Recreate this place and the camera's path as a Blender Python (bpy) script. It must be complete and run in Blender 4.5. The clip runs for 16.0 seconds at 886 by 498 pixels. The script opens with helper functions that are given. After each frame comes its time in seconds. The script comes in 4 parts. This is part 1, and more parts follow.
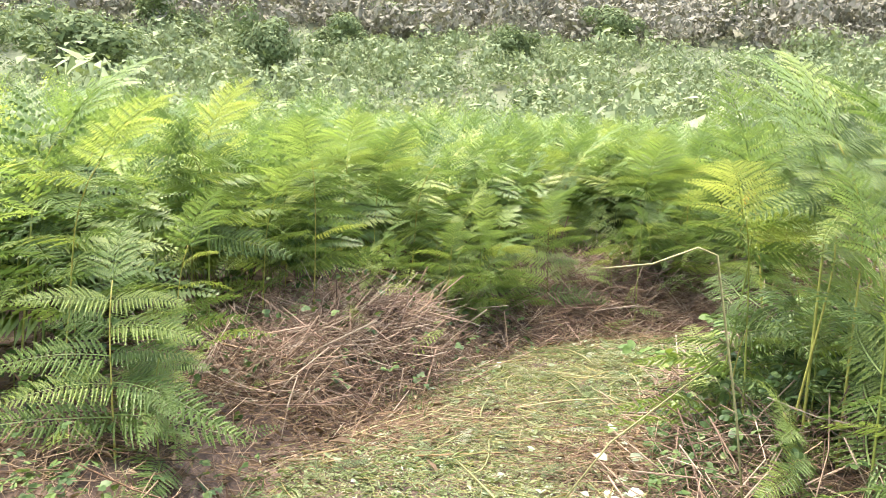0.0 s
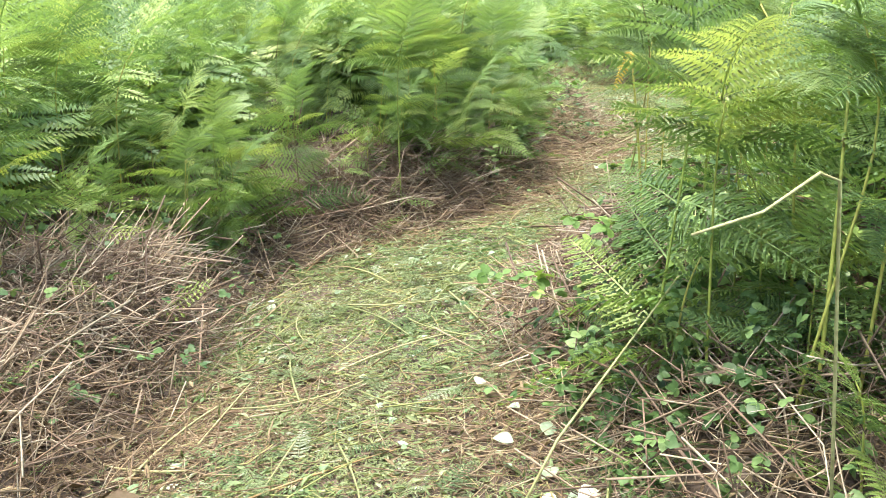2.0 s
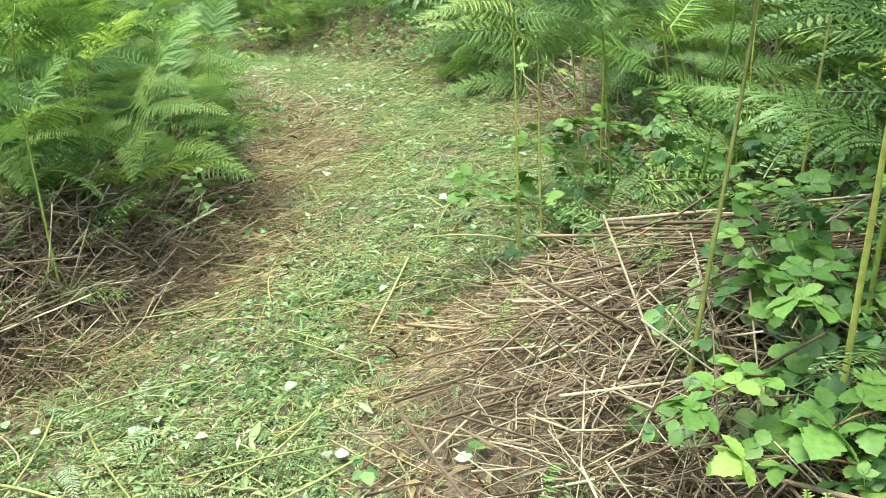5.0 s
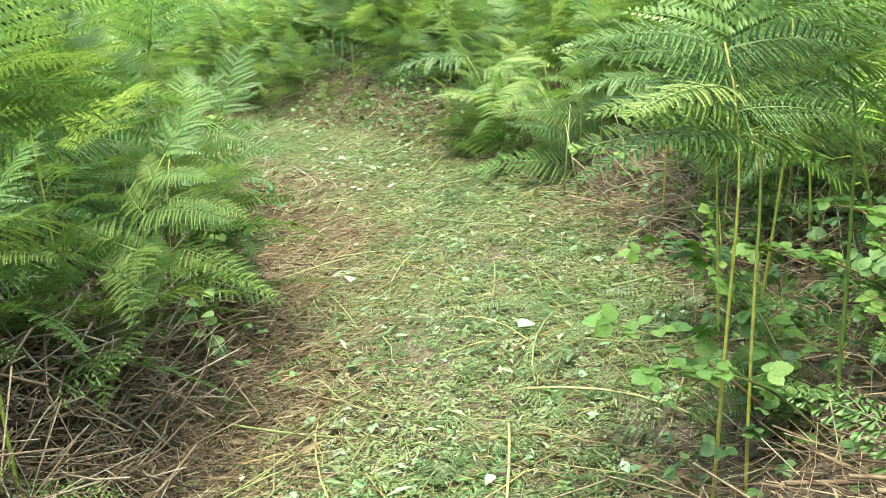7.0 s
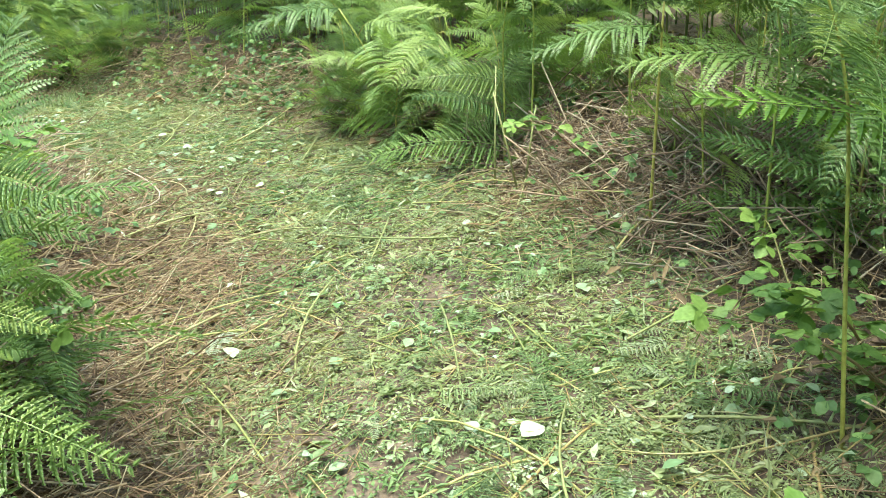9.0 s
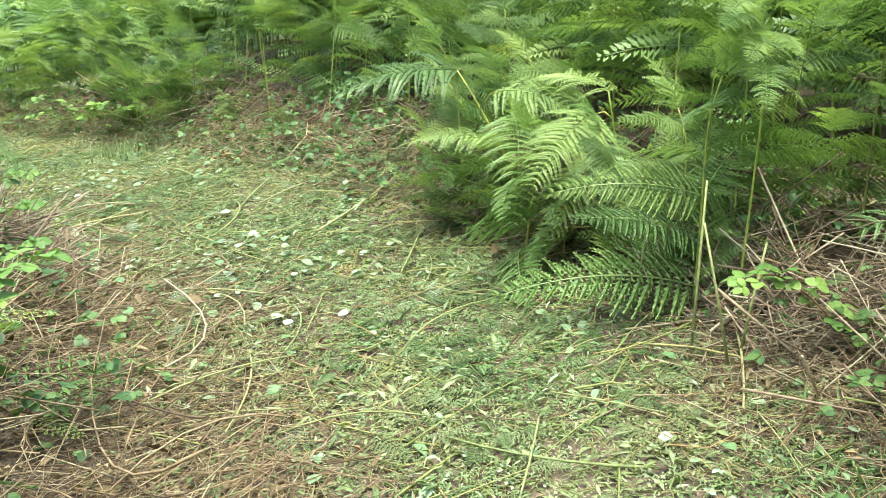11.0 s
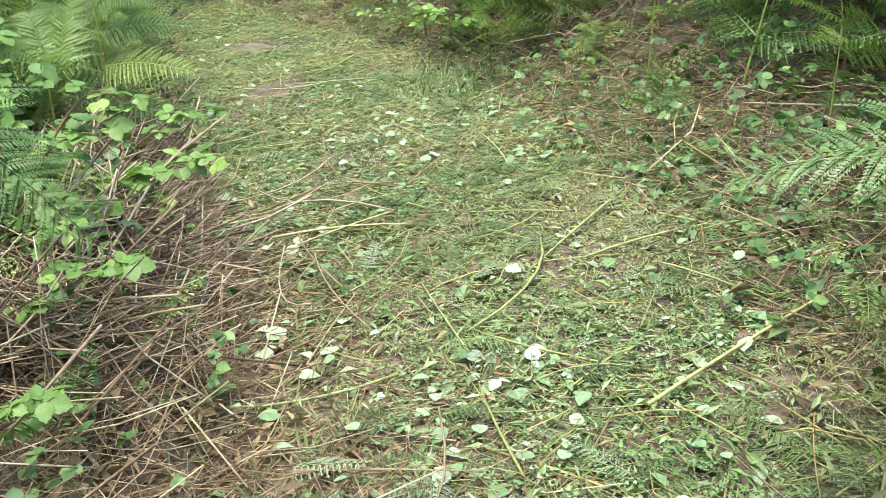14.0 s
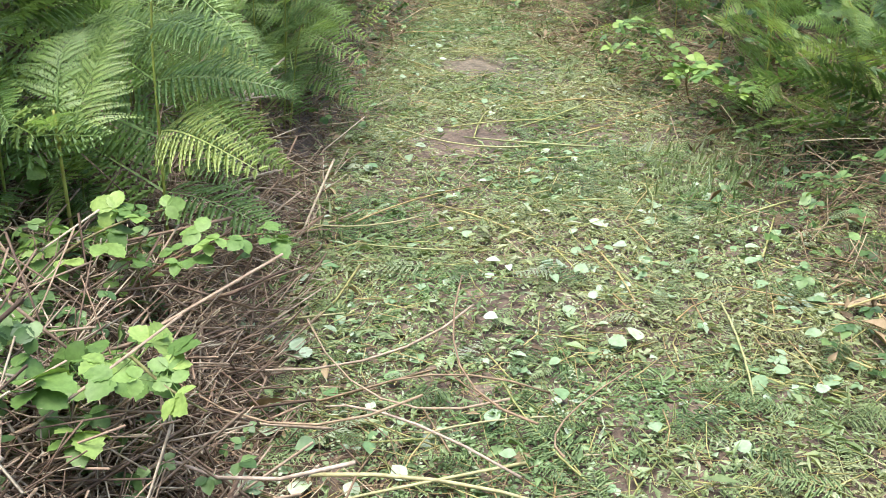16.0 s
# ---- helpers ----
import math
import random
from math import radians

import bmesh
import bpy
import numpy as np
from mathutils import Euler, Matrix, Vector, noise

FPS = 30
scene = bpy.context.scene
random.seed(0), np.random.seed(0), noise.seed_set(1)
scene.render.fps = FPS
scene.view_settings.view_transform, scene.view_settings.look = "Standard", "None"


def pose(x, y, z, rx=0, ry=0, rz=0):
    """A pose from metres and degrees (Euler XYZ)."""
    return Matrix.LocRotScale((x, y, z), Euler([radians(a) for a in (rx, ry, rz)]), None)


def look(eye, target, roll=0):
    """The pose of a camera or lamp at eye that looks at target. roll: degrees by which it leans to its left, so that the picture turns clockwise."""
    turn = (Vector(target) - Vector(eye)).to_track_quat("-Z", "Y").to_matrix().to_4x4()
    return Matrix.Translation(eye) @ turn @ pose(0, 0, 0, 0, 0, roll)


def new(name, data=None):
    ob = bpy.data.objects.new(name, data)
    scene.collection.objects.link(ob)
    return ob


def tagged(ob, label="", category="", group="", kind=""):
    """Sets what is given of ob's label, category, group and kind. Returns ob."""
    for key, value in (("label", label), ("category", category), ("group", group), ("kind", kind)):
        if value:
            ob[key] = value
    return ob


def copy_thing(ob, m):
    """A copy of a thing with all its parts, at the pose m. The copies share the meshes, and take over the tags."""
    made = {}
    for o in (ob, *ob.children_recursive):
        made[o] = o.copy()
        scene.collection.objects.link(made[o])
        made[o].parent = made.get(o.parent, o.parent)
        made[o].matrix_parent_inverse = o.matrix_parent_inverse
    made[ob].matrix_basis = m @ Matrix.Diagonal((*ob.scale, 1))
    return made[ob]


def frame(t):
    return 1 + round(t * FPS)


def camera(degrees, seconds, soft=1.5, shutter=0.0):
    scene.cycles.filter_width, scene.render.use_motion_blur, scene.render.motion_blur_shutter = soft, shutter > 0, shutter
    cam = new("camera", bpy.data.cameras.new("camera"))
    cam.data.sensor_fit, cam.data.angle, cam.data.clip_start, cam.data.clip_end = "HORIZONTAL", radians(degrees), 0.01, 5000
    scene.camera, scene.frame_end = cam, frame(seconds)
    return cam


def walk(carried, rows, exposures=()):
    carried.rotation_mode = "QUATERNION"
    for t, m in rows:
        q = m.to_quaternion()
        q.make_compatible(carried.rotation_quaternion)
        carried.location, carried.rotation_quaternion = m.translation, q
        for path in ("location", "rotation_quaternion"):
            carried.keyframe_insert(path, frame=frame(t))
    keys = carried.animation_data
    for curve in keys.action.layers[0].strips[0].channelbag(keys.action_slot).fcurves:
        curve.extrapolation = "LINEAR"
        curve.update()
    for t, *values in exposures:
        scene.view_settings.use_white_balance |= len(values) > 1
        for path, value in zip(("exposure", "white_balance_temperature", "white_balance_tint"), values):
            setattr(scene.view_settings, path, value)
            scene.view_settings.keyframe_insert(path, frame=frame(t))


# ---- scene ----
cam = camera(53.7, 16.0, soft=0.9)
PATH = [
    (0.0, (3.403, -3.676, 1.834), (1.804, -2.525, 1.490), 2.12),
    (0.5, (2.990, -3.560, 1.821), (1.596, -2.200, 1.368), 1.42),
    (1.0, (2.596, -3.492, 1.860), (1.347, -2.019, 1.341), 0.02),
    (1.5, (2.203, -3.327, 1.824), (1.092, -1.770, 1.239), -0.62),
    (2.0, (1.864, -3.147, 1.778), (0.874, -1.528, 1.146), -0.42),
    (2.5, (1.563, -2.789, 1.682), (0.675, -1.137, 0.990), -0.98),
    (3.0, (1.235, -2.442, 1.610), (0.699, -0.683, 0.824), -0.85),
    (3.5, (0.918, -2.102, 1.563), (0.446, -0.332, 0.761), -1.02),
    (4.0, (0.615, -1.742, 1.522), (0.287, 0.062, 0.722), -1.93),
    (4.5, (0.327, -1.429, 1.507), (0.110, 0.388, 0.700), -1.45),
    (5.0, (0.089, -1.060, 1.505), (-0.051, 0.800, 0.785), -1.17),
    (5.2, (-0.014, -0.922, 1.480), (-0.124, 0.945, 0.771), -1.51),
    (7.3, (-0.627, 0.277, 1.453), (-0.608, 2.186, 0.859), 0.92),
    (7.5, (-0.650, 0.431, 1.449), (-0.601, 2.330, 0.826), 0.57),
    (8.0, (-0.765, 0.744, 1.376), (-0.599, 2.609, 0.673), -0.67),
    (8.5, (-0.798, 1.127, 1.372), (-0.590, 2.971, 0.626), -0.58),
    (9.0, (-0.833, 1.540, 1.361), (-0.500, 3.378, 0.646), -1.23),
    (9.5, (-0.840, 1.946, 1.371), (-0.524, 3.790, 0.662), -1.75),
    (10.0, (-0.835, 2.340, 1.370), (-0.613, 4.215, 0.711), -1.45),
    (10.2, (-0.845, 2.497, 1.351), (-0.634, 4.385, 0.725), -0.77),
    (12.3, (-0.957, 4.200, 1.446), (-0.985, 6.044, 0.670), 0.07),
    (12.5, (-0.962, 4.402, 1.405), (-1.070, 6.233, 0.609), -0.14),
    (13.0, (-0.904, 4.856, 1.365), (-1.185, 6.639, 0.504), -0.77),
    (13.5, (-0.903, 5.281, 1.353), (-1.448, 6.976, 0.443), 0.11),
    (14.0, (-0.999, 5.726, 1.316), (-1.639, 7.385, 0.400), 1.18),
    (14.5, (-1.101, 6.183, 1.306), (-2.030, 7.692, 0.378), 2.21),
    (15.0, (-1.217, 6.606, 1.277), (-2.187, 8.081, 0.337), 3.40),
    (15.5, (-1.392, 7.000, 1.250), (-2.371, 8.455, 0.290), 4.46),
    (16.0, (-1.587, 7.390, 1.247), (-2.681, 8.750, 0.270), 4.14),
]
walk(cam, [(t, look(eye, target, roll)) for t, eye, target, roll in PATH],
     exposures=[(0.0, 1.94, 6950, 17), (1.6, 1.94, 6800, 13), (2.4, 1.9, 6350, -6), (5.0, 1.84, 6650, -19), (8.0, 1.82, 6750, -11), (9.5, 1.78, 6400, -10), (10.5, 1.76, 6450, -10), (13.0, 1.72, 6750, -16), (14.5, 1.5, 6250, 6), (15.5, 1.52, 6200, 13), (16.0, 1.5, 6200, 8)])

# ---- world and sun ----
world = bpy.data.worlds.new("sky")
scene.world = world
world.use_nodes = True
wn = world.node_tree.nodes
sky = wn.new("ShaderNodeTexSky")
sky.sky_type = "NISHITA"
sky.sun_disc = False
sky.sun_elevation = radians(80)
sky.sun_rotation = radians(217)
sky.dust_density = 4.0
sky.air_density = 1.3
world.node_tree.links.new(sky.outputs[0], wn["Background"].inputs[0])
wn["Background"].inputs[1].default_value = 0.15
sun = new("sun", bpy.data.lights.new("sun", "SUN"))
sun.data.energy = 2.1
sun.data.angle = radians(32)
sun.data.color = (1.0, 0.95, 0.86)
sun.matrix_world = look((-3.4, -4.5, 32), (0, 0, 0))

rng = np.random.default_rng(7)


# ---- materials ----
def mat_base(name):
    m = bpy.data.materials.new(name)
    m.use_nodes = True
    nt = m.node_tree
    return m, nt, nt.nodes["Principled BSDF"], nt.nodes["Material Output"]


def ramp(nt, source, stops):
    r = nt.nodes.new("ShaderNodeValToRGB")
    el = r.color_ramp.elements
    while len(el) < len(stops):
        el.new(0.5)
    for e, (p, c) in zip(el, stops):
        e.position = p
        e.color = (*c, 1)
    nt.links.new(source, r.inputs[0])
    return r.outputs[0]


def mixed(nt, a, b, fac, mode="MIX"):
    x = nt.nodes.new("ShaderNodeMix")
    x.data_type = "RGBA"
    x.blend_type = mode
    x.clamp_factor = True
    if isinstance(fac, float):
        x.inputs["Factor"].default_value = fac
    else:
        nt.links.new(fac, x.inputs["Factor"])
    for sock, v in ((x.inputs[6], a), (x.inputs[7], b)):
        if isinstance(v, tuple):
            sock.default_value = (*v, 1)
        else:
            nt.links.new(v, sock)
    return x.outputs[2]


def noise_of(nt, scale, detail=4.0):
    co = nt.nodes.new("ShaderNodeNewGeometry")
    n = nt.nodes.new("ShaderNodeTexNoise")
    n.inputs["Scale"].default_value = scale
    n.inputs["Detail"].default_value = detail
    nt.links.new(co.outputs["Position"], n.inputs["Vector"])
    return n.outputs["Fac"]


def leaf_material(name, stops, island, translucent=0.46, rough=0.42, grain=60.0, glow_tint=(1.1, 1.1, 0.6), dry=0.0):
    """Thin leaf: a coloured gloss surface and light let through it."""
    m, nt, bsdf, out = mat_base(name)
    if island:
        src = nt.nodes.new("ShaderNodeNewGeometry").outputs["Random Per Island"]
    else:
        src = nt.nodes.new("ShaderNodeObjectInfo").outputs["Random"]
    col = ramp(nt, src, stops)
    col = mixed(nt, col, (0.55, 0.6, 0.5), noise_of(nt, 1.7, 2.0), "SOFT_LIGHT")
    if dry:
        zone = ramp(nt, noise_of(nt, 0.9, 5.0), [(0.42, (0, 0, 0)), (0.68, (dry, dry, dry))])
        col = mixed(nt, col, (0.39, 0.36, 0.20), zone)
        lush = ramp(nt, noise_of(nt, 1.6, 3.0), [(0.50, (1, 1, 1)), (0.62, (0.70, 0.84, 0.72))])
        col = mixed(nt, col, lush, 1.0, "MULTIPLY")
    patch = ramp(nt, noise_of(nt, grain, 3.0), [(0.3, (0.62, 0.66, 0.55)), (0.7, (1.0, 1.0, 1.0))])
    col = mixed(nt, col, patch, 0.8, "MULTIPLY")
    nt.links.new(col, bsdf.inputs["Base Color"])
    bsdf.inputs["Roughness"].default_value = rough
    bsdf.inputs["Specular IOR Level"].default_value = 0.6 if rough < 0.45 else (0.4 if rough < 0.7 else 0.2)
    tr = nt.nodes.new("ShaderNodeBsdfTranslucent")
    nt.links.new(mixed(nt, col, glow_tint, 1.0, "MULTIPLY"), tr.inputs["Color"])
    mx = nt.nodes.new("ShaderNodeMixShader")
    mx.inputs[0].default_value = translucent
    nt.links.new(bsdf.outputs[0], mx.inputs[1])
    nt.links.new(tr.outputs[0], mx.inputs[2])
    nt.links.new(mx.outputs[0], out.inputs[0])
    return m


def stalk_material(name, stops, island, rough=0.6, bump=0.4):
    m, nt, bsdf, out = mat_base(name)
    if island:
        src = nt.nodes.new("ShaderNodeNewGeometry").outputs["Random Per Island"]
    else:
        src = nt.nodes.new("ShaderNodeObjectInfo").outputs["Random"]
    col = ramp(nt, src, stops)
    streak = ramp(nt, noise_of(nt, 45.0, 4.0), [(0.3, (0.55, 0.5, 0.45)), (0.65, (1.0, 1.0, 1.0))])
    nt.links.new(mixed(nt, col, streak, 0.85, "MULTIPLY"), bsdf.inputs["Base Color"])
    bsdf.inputs["Roughness"].default_value = rough
    b = nt.nodes.new("ShaderNodeBump")
    b.inputs["Strength"].default_value = bump
    b.inputs["Distance"].default_value = 0.004
    nt.links.new(noise_of(nt, 220.0, 3.0), b.inputs["Height"])
    nt.links.new(b.outputs[0], bsdf.inputs["Normal"])
    return m


FERN = [(0.0, (0.165, 0.25, 0.10)), (0.35, (0.245, 0.355, 0.14)), (0.7, (0.335, 0.45, 0.17)), (0.95, (0.44, 0.53, 0.20)), (1.0, (0.50, 0.56, 0.22))]
fern_leaf = leaf_material("fern_leaf", FERN, False, rough=0.4)
fern_leaf_far = leaf_material("fern_leaf_far", FERN, True)
fern_young = leaf_material("fern_young", [(0.0, (0.24, 0.42, 0.07)), (1.0, (0.34, 0.48, 0.10))], False, translucent=0.45)
fern_stem = stalk_material("fern_stem", [(0.0, (0.22, 0.30, 0.06)), (0.5, (0.38, 0.42, 0.09)), (0.85, (0.50, 0.46, 0.12)), (1.0, (0.14, 0.14, 0.05))], False, rough=0.45)
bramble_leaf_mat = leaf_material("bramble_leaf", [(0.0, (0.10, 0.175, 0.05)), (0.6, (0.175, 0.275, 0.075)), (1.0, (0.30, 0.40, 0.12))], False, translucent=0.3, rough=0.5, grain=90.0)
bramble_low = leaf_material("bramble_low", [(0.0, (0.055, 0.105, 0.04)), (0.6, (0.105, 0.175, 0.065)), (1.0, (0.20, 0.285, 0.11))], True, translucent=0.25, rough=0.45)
bramble_cane_mat = stalk_material("bramble_cane", [(0.0, (0.16, 0.20, 0.06)), (1.0, (0.22, 0.12, 0.07))], False)
CUT = [(0.0, (0.107, 0.148, 0.074)), (0.25, (0.164, 0.226, 0.102)), (0.6, (0.238, 0.303, 0.148)), (0.85, (0.320, 0.377, 0.213)), (0.97, (0.418, 0.451, 0.344)), (1.0, (0.508, 0.533, 0.459))]
cut_leaf = leaf_material("cut_leaf", CUT, True, translucent=0.25, rough=0.5, dry=0.55)
cut_frond = leaf_material("cut_frond", CUT, False, translucent=0.25, rough=0.5)
fern_yellow = leaf_material("fern_yellow", [(0.0, (0.66, 0.42, 0.06)), (1.0, (0.72, 0.52, 0.12))], False)
stem_single = stalk_material("stem_single", [(0.0, (0.216, 0.252, 0.099)), (0.5, (0.324, 0.342, 0.144)), (1.0, (0.450, 0.405, 0.216))], False)
cut_straw = stalk_material("cut_straw", [(0.0, (0.194, 0.229, 0.070)), (0.4, (0.317, 0.334, 0.114)), (0.75, (0.440, 0.387, 0.158)), (1.0, (0.352, 0.229, 0.106))], True)
dead_stalk = stalk_material("dead_stalk", [(0.0, (0.102, 0.060, 0.036)), (0.35, (0.255, 0.166, 0.102)), (0.7, (0.391, 0.285, 0.174)), (1.0, (0.527, 0.442, 0.306))], True, rough=0.75)
heap_stalk = stalk_material("heap_stalk", [(0.0, (0.111, 0.071, 0.049)), (0.35, (0.255, 0.174, 0.123)), (0.7, (0.374, 0.285, 0.204)), (1.0, (0.510, 0.442, 0.340))], True, rough=0.8)
dead_stick = stalk_material("dead_stick", [(0.0, (0.111, 0.068, 0.051)), (0.4, (0.230, 0.149, 0.093)), (0.75, (0.340, 0.251, 0.162)), (1.0, (0.468, 0.374, 0.306))], False, rough=0.75)
brush_twig = stalk_material("brush_twig", [(0.0, (0.09, 0.055, 0.042)), (0.5, (0.22, 0.14, 0.10)), (1.0, (0.40, 0.29, 0.22))], True, rough=0.75)
dead_leaf = leaf_material("dead_leaf", [(0.0, (0.11, 0.075, 0.055)), (0.6, (0.24, 0.165, 0.115)), (1.0, (0.40, 0.29, 0.20))], True, translucent=0.1, rough=0.8)
pale_leaf_mat = leaf_material("pale_leaf", [(0.0, (0.378, 0.450, 0.324)), (1.0, (0.594, 0.630, 0.522))], False, translucent=0.15, rough=0.6)
pale_litter = leaf_material("pale_litter", [(0.0, (0.136, 0.230, 0.102)), (0.5, (0.246, 0.323, 0.204)), (1.0, (0.425, 0.484, 0.408))], True, translucent=0.15, rough=0.5)
fern_tan = leaf_material("fern_tan", [(0.0, (0.55, 0.38, 0.16)), (1.0, (0.6, 0.44, 0.2))], False)
sprout_leaf = leaf_material("sprout_leaf", [(0.0, (0.28, 0.42, 0.14)), (1.0, (0.42, 0.52, 0.28))], False)
# far bushes: aerial haze is put into the leaf colour, lighter and greyer
hazy_bush_leaf = leaf_material("hazy_bush_leaf", [(0.0, (0.19, 0.24, 0.15)), (0.5, (0.27, 0.33, 0.20)), (1.0, (0.37, 0.42, 0.27))], True, translucent=0.2, rough=0.85, grain=2.0)
tree_leaf = leaf_material("tree_leaf", [(0.0, (0.12, 0.165, 0.09)), (0.5, (0.17, 0.22, 0.12)), (1.0, (0.24, 0.30, 0.17))], True, translucent=0.2, rough=0.85, grain=2.0)
heath_leaf = leaf_material("heath_leaf", [(0.0, (0.19, 0.18, 0.17)), (0.5, (0.26, 0.245, 0.22)), (1.0, (0.35, 0.33, 0.28))], True, translucent=0.1, rough=0.9, grain=2.0)
bark = stalk_material("bark", [(0.0, (0.10, 0.08, 0.06)), (1.0, (0.2, 0.17, 0.14))], False, rough=0.85)


def ground_material():
    m, nt, bsdf, out = mat_base("soil")
    a = ramp(nt, noise_of(nt, 7.0, 8.0), [(0.3, (0.07, 0.05, 0.038)), (0.55, (0.15, 0.11, 0.085)), (0.75, (0.25, 0.195, 0.155))])
    g = ramp(nt, noise_of(nt, 60.0, 6.0), [(0.35, (0.5, 0.5, 0.5)), (0.65, (1.1, 1.05, 1.0))])
    near = mixed(nt, a, g, 0.9, "MULTIPLY")
    far = ramp(nt, noise_of(nt, 0.11, 9.0), [(0.3, (0.08, 0.105, 0.06)), (0.5, (0.115, 0.145, 0.08)), (0.7, (0.17, 0.19, 0.115))])
    attr = nt.nodes.new("ShaderNodeAttribute")
    attr.attribute_name = "turf"
    nt.links.new(mixed(nt, near, far, attr.outputs["Fac"]), bsdf.inputs["Base Color"])
    bsdf.inputs["Roughness"].default_value = 0.95
    b = nt.nodes.new("ShaderNodeBump")
    b.inputs["Strength"].default_value = 0.8
    b.inputs["Distance"].default_value = 0.02
    nt.links.new(noise_of(nt, 35.0, 6.0), b.inputs["Height"])
    nt.links.new(b.outputs[0], bsdf.inputs["Normal"])
    return m


soil = ground_material()

# ---- plan: the mown strip between two edges ----
LEFT = np.array([(6.0, -6.2), (2.2, -3.9), (0.4, -2.7), (-0.3, -1.9), (-1.0, -0.7), (-1.6, 0.3), (-1.85, 1.2), (-1.65, 2.0), (-1.2, 3.0), (-1.2, 3.8),
                 (-1.55, 4.9), (-1.75, 6.2), (-2.1, 7.3), (-2.6, 8.0), (-3.4, 8.8), (-4.2, 9.7), (-5.5, 11.3), (-6.9, 13.3), (-7.6, 14.4)])
RIGHT = np.array([(7.0, -4.6), (3.4, -2.5), (1.7, -1.4), (0.9, -0.7), (0.35, -0.2), (-0.1, 0.5), (-0.35, 1.15), (-0.25, 1.9), (0.05, 2.3), (0.3, 2.9), (0.5, 3.6),
                  (0.53, 4.6), (0.45, 5.7), (0.1, 6.3), (-0.4, 7.2), (-0.9, 8.2), (-1.4, 9.0), (-2.0, 10.0), (-2.8, 11.0), (-4.0, 12.2),
                  (-5.3, 13.0), (-6.5, 14.0), (-7.3, 14.7)])


def seg_dist(p, line):
    """Distance of each point to a polyline."""
    best = np.full(len(p), 1e9)
    for a, b in zip(line[:-1], line[1:]):
        ab = b - a
        t = np.clip(((p - a) @ ab) / (ab @ ab), 0, 1)
        best = np.minimum(best, np.hypot(*(p - a - t[:, None] * ab).T))
    return best


def inside(p, poly):
    x, y = p[:, 0], p[:, 1]
    c = np.zeros(len(p), bool)
    for (x0, y0), (x1, y1) in zip(poly, np.roll(poly, -1, 0)):
        c ^= ((y0 > y) != (y1 > y)) & (x < (x1 - x0) * (y - y0) / (y1 - y0 + 1e-12) + x0)
    return c


STRIP = np.vstack([LEFT, RIGHT[::-1]])


def off_path(p):
    """Distance to the left and right edges, both signed: negative on the mown strip."""
    p = np.asarray(p, float).reshape(-1, 2)
    ins = inside(p, STRIP)
    dl, dr = seg_dist(p, LEFT), seg_dist(p, RIGHT)
    d = np.minimum(dl, dr)
    return np.where(ins, -d, d), (dl < dr), dl, dr


def wave(x, y):
    return (np.sin(1.7 * x + 0.6 * y) * np.sin(1.3 * y - 0.5 * x + 1.0) + 0.6 * np.sin(3.9 * x - 2.2 * y + 0.4) * np.sin(3.1 * y + 1.1 * x)
            + 0.35 * np.sin(8.3 * x + 3.0 * y) * np.sin(7.1 * y - 2.3 * x))


def smooth(a, b, x):
    t = np.clip((np.asarray(x) - a) / (b - a), 0, 1)
    return t * t * (3 - 2 * t)


MOUNDS = [(0.75, 1.25, 0.75, 0.6, 0.20), (-2.3, 2.2, 0.6, 0.8, 0.16), (-1.85, -0.6, 0.6, 0.8, 0.16), (1.3, -0.8, 0.6, 0.6, 0.10), (-2.1, 4.2, 0.5, 0.9, 0.15), (1.1, 4.8, 0.5, 0.7, 0.15), (-1.5, 12.3, 1.2, 0.9, 0.45)]


def height(x, y):
    """Height of the ground: a slope across the walk, banks beside the strip, a valley and a hill far off."""
    x, y = np.atleast_1d(np.asarray(x, float)), np.atleast_1d(np.asarray(y, float))
    d, is_left, dl, dr = off_path(np.stack([x, y], -1))
    r = np.hypot(x + 1, y - 4)
    z = 0.123 * np.clip(x, -9, 8)
    out = np.maximum(d, 0)
    z = z + np.where(is_left, 0.25 * smooth(0, 0.55, out) + 0.13 * np.clip(out - 0.5, 0, 9), 0.17 * smooth(0, 0.7, out) + 0.03 * np.clip(out - 0.5, 0, 9))
    for mx, my, sx, sy, h in MOUNDS:
        z = z + h * np.exp(-((x - mx) / sx) ** 2 - ((y - my) / sy) ** 2) * smooth(-0.15, 0.25, d)
    z = z + 0.018 * wave(x * 1.4, y * 1.4) + 0.03 * wave(x * 0.6, y * 0.6) * smooth(0, 1, out)
    far = -0.2 - 4.0 * smooth(18, 50, r) + 28.0 * smooth(55, 190, r) + 0.4 * wave(x * 0.05, y * 0.05)
    k = smooth(11, 26, r)
    return z * (1 - k) + far * k


def gz(x, y):
    return float(height(x, y)[0])


def tri_mesh(name, v, t, material):
    me = bpy.data.meshes.new(name)
    v, t = np.asarray(v, np.float32), np.asarray(t, np.int32)
    me.vertices.add(len(v))
    me.vertices.foreach_set("co", v.ravel())
    me.loops.add(t.size)
    me.loops.foreach_set("vertex_index", t.ravel())
    me.polygons.add(len(t))
    me.polygons.foreach_set("loop_start", np.arange(0, t.size, t.shape[1], dtype=np.int32))
    me.update(calc_edges=True)
    me.materials.append(material)
    return me


def axis_grid(lo, hi, far, fine, n):
    a = np.arange(lo, hi + fine / 2, fine)
    g = np.geomspace(fine * 2, far, n)
    return np.concatenate([(lo - g)[::-1], a, hi + g])


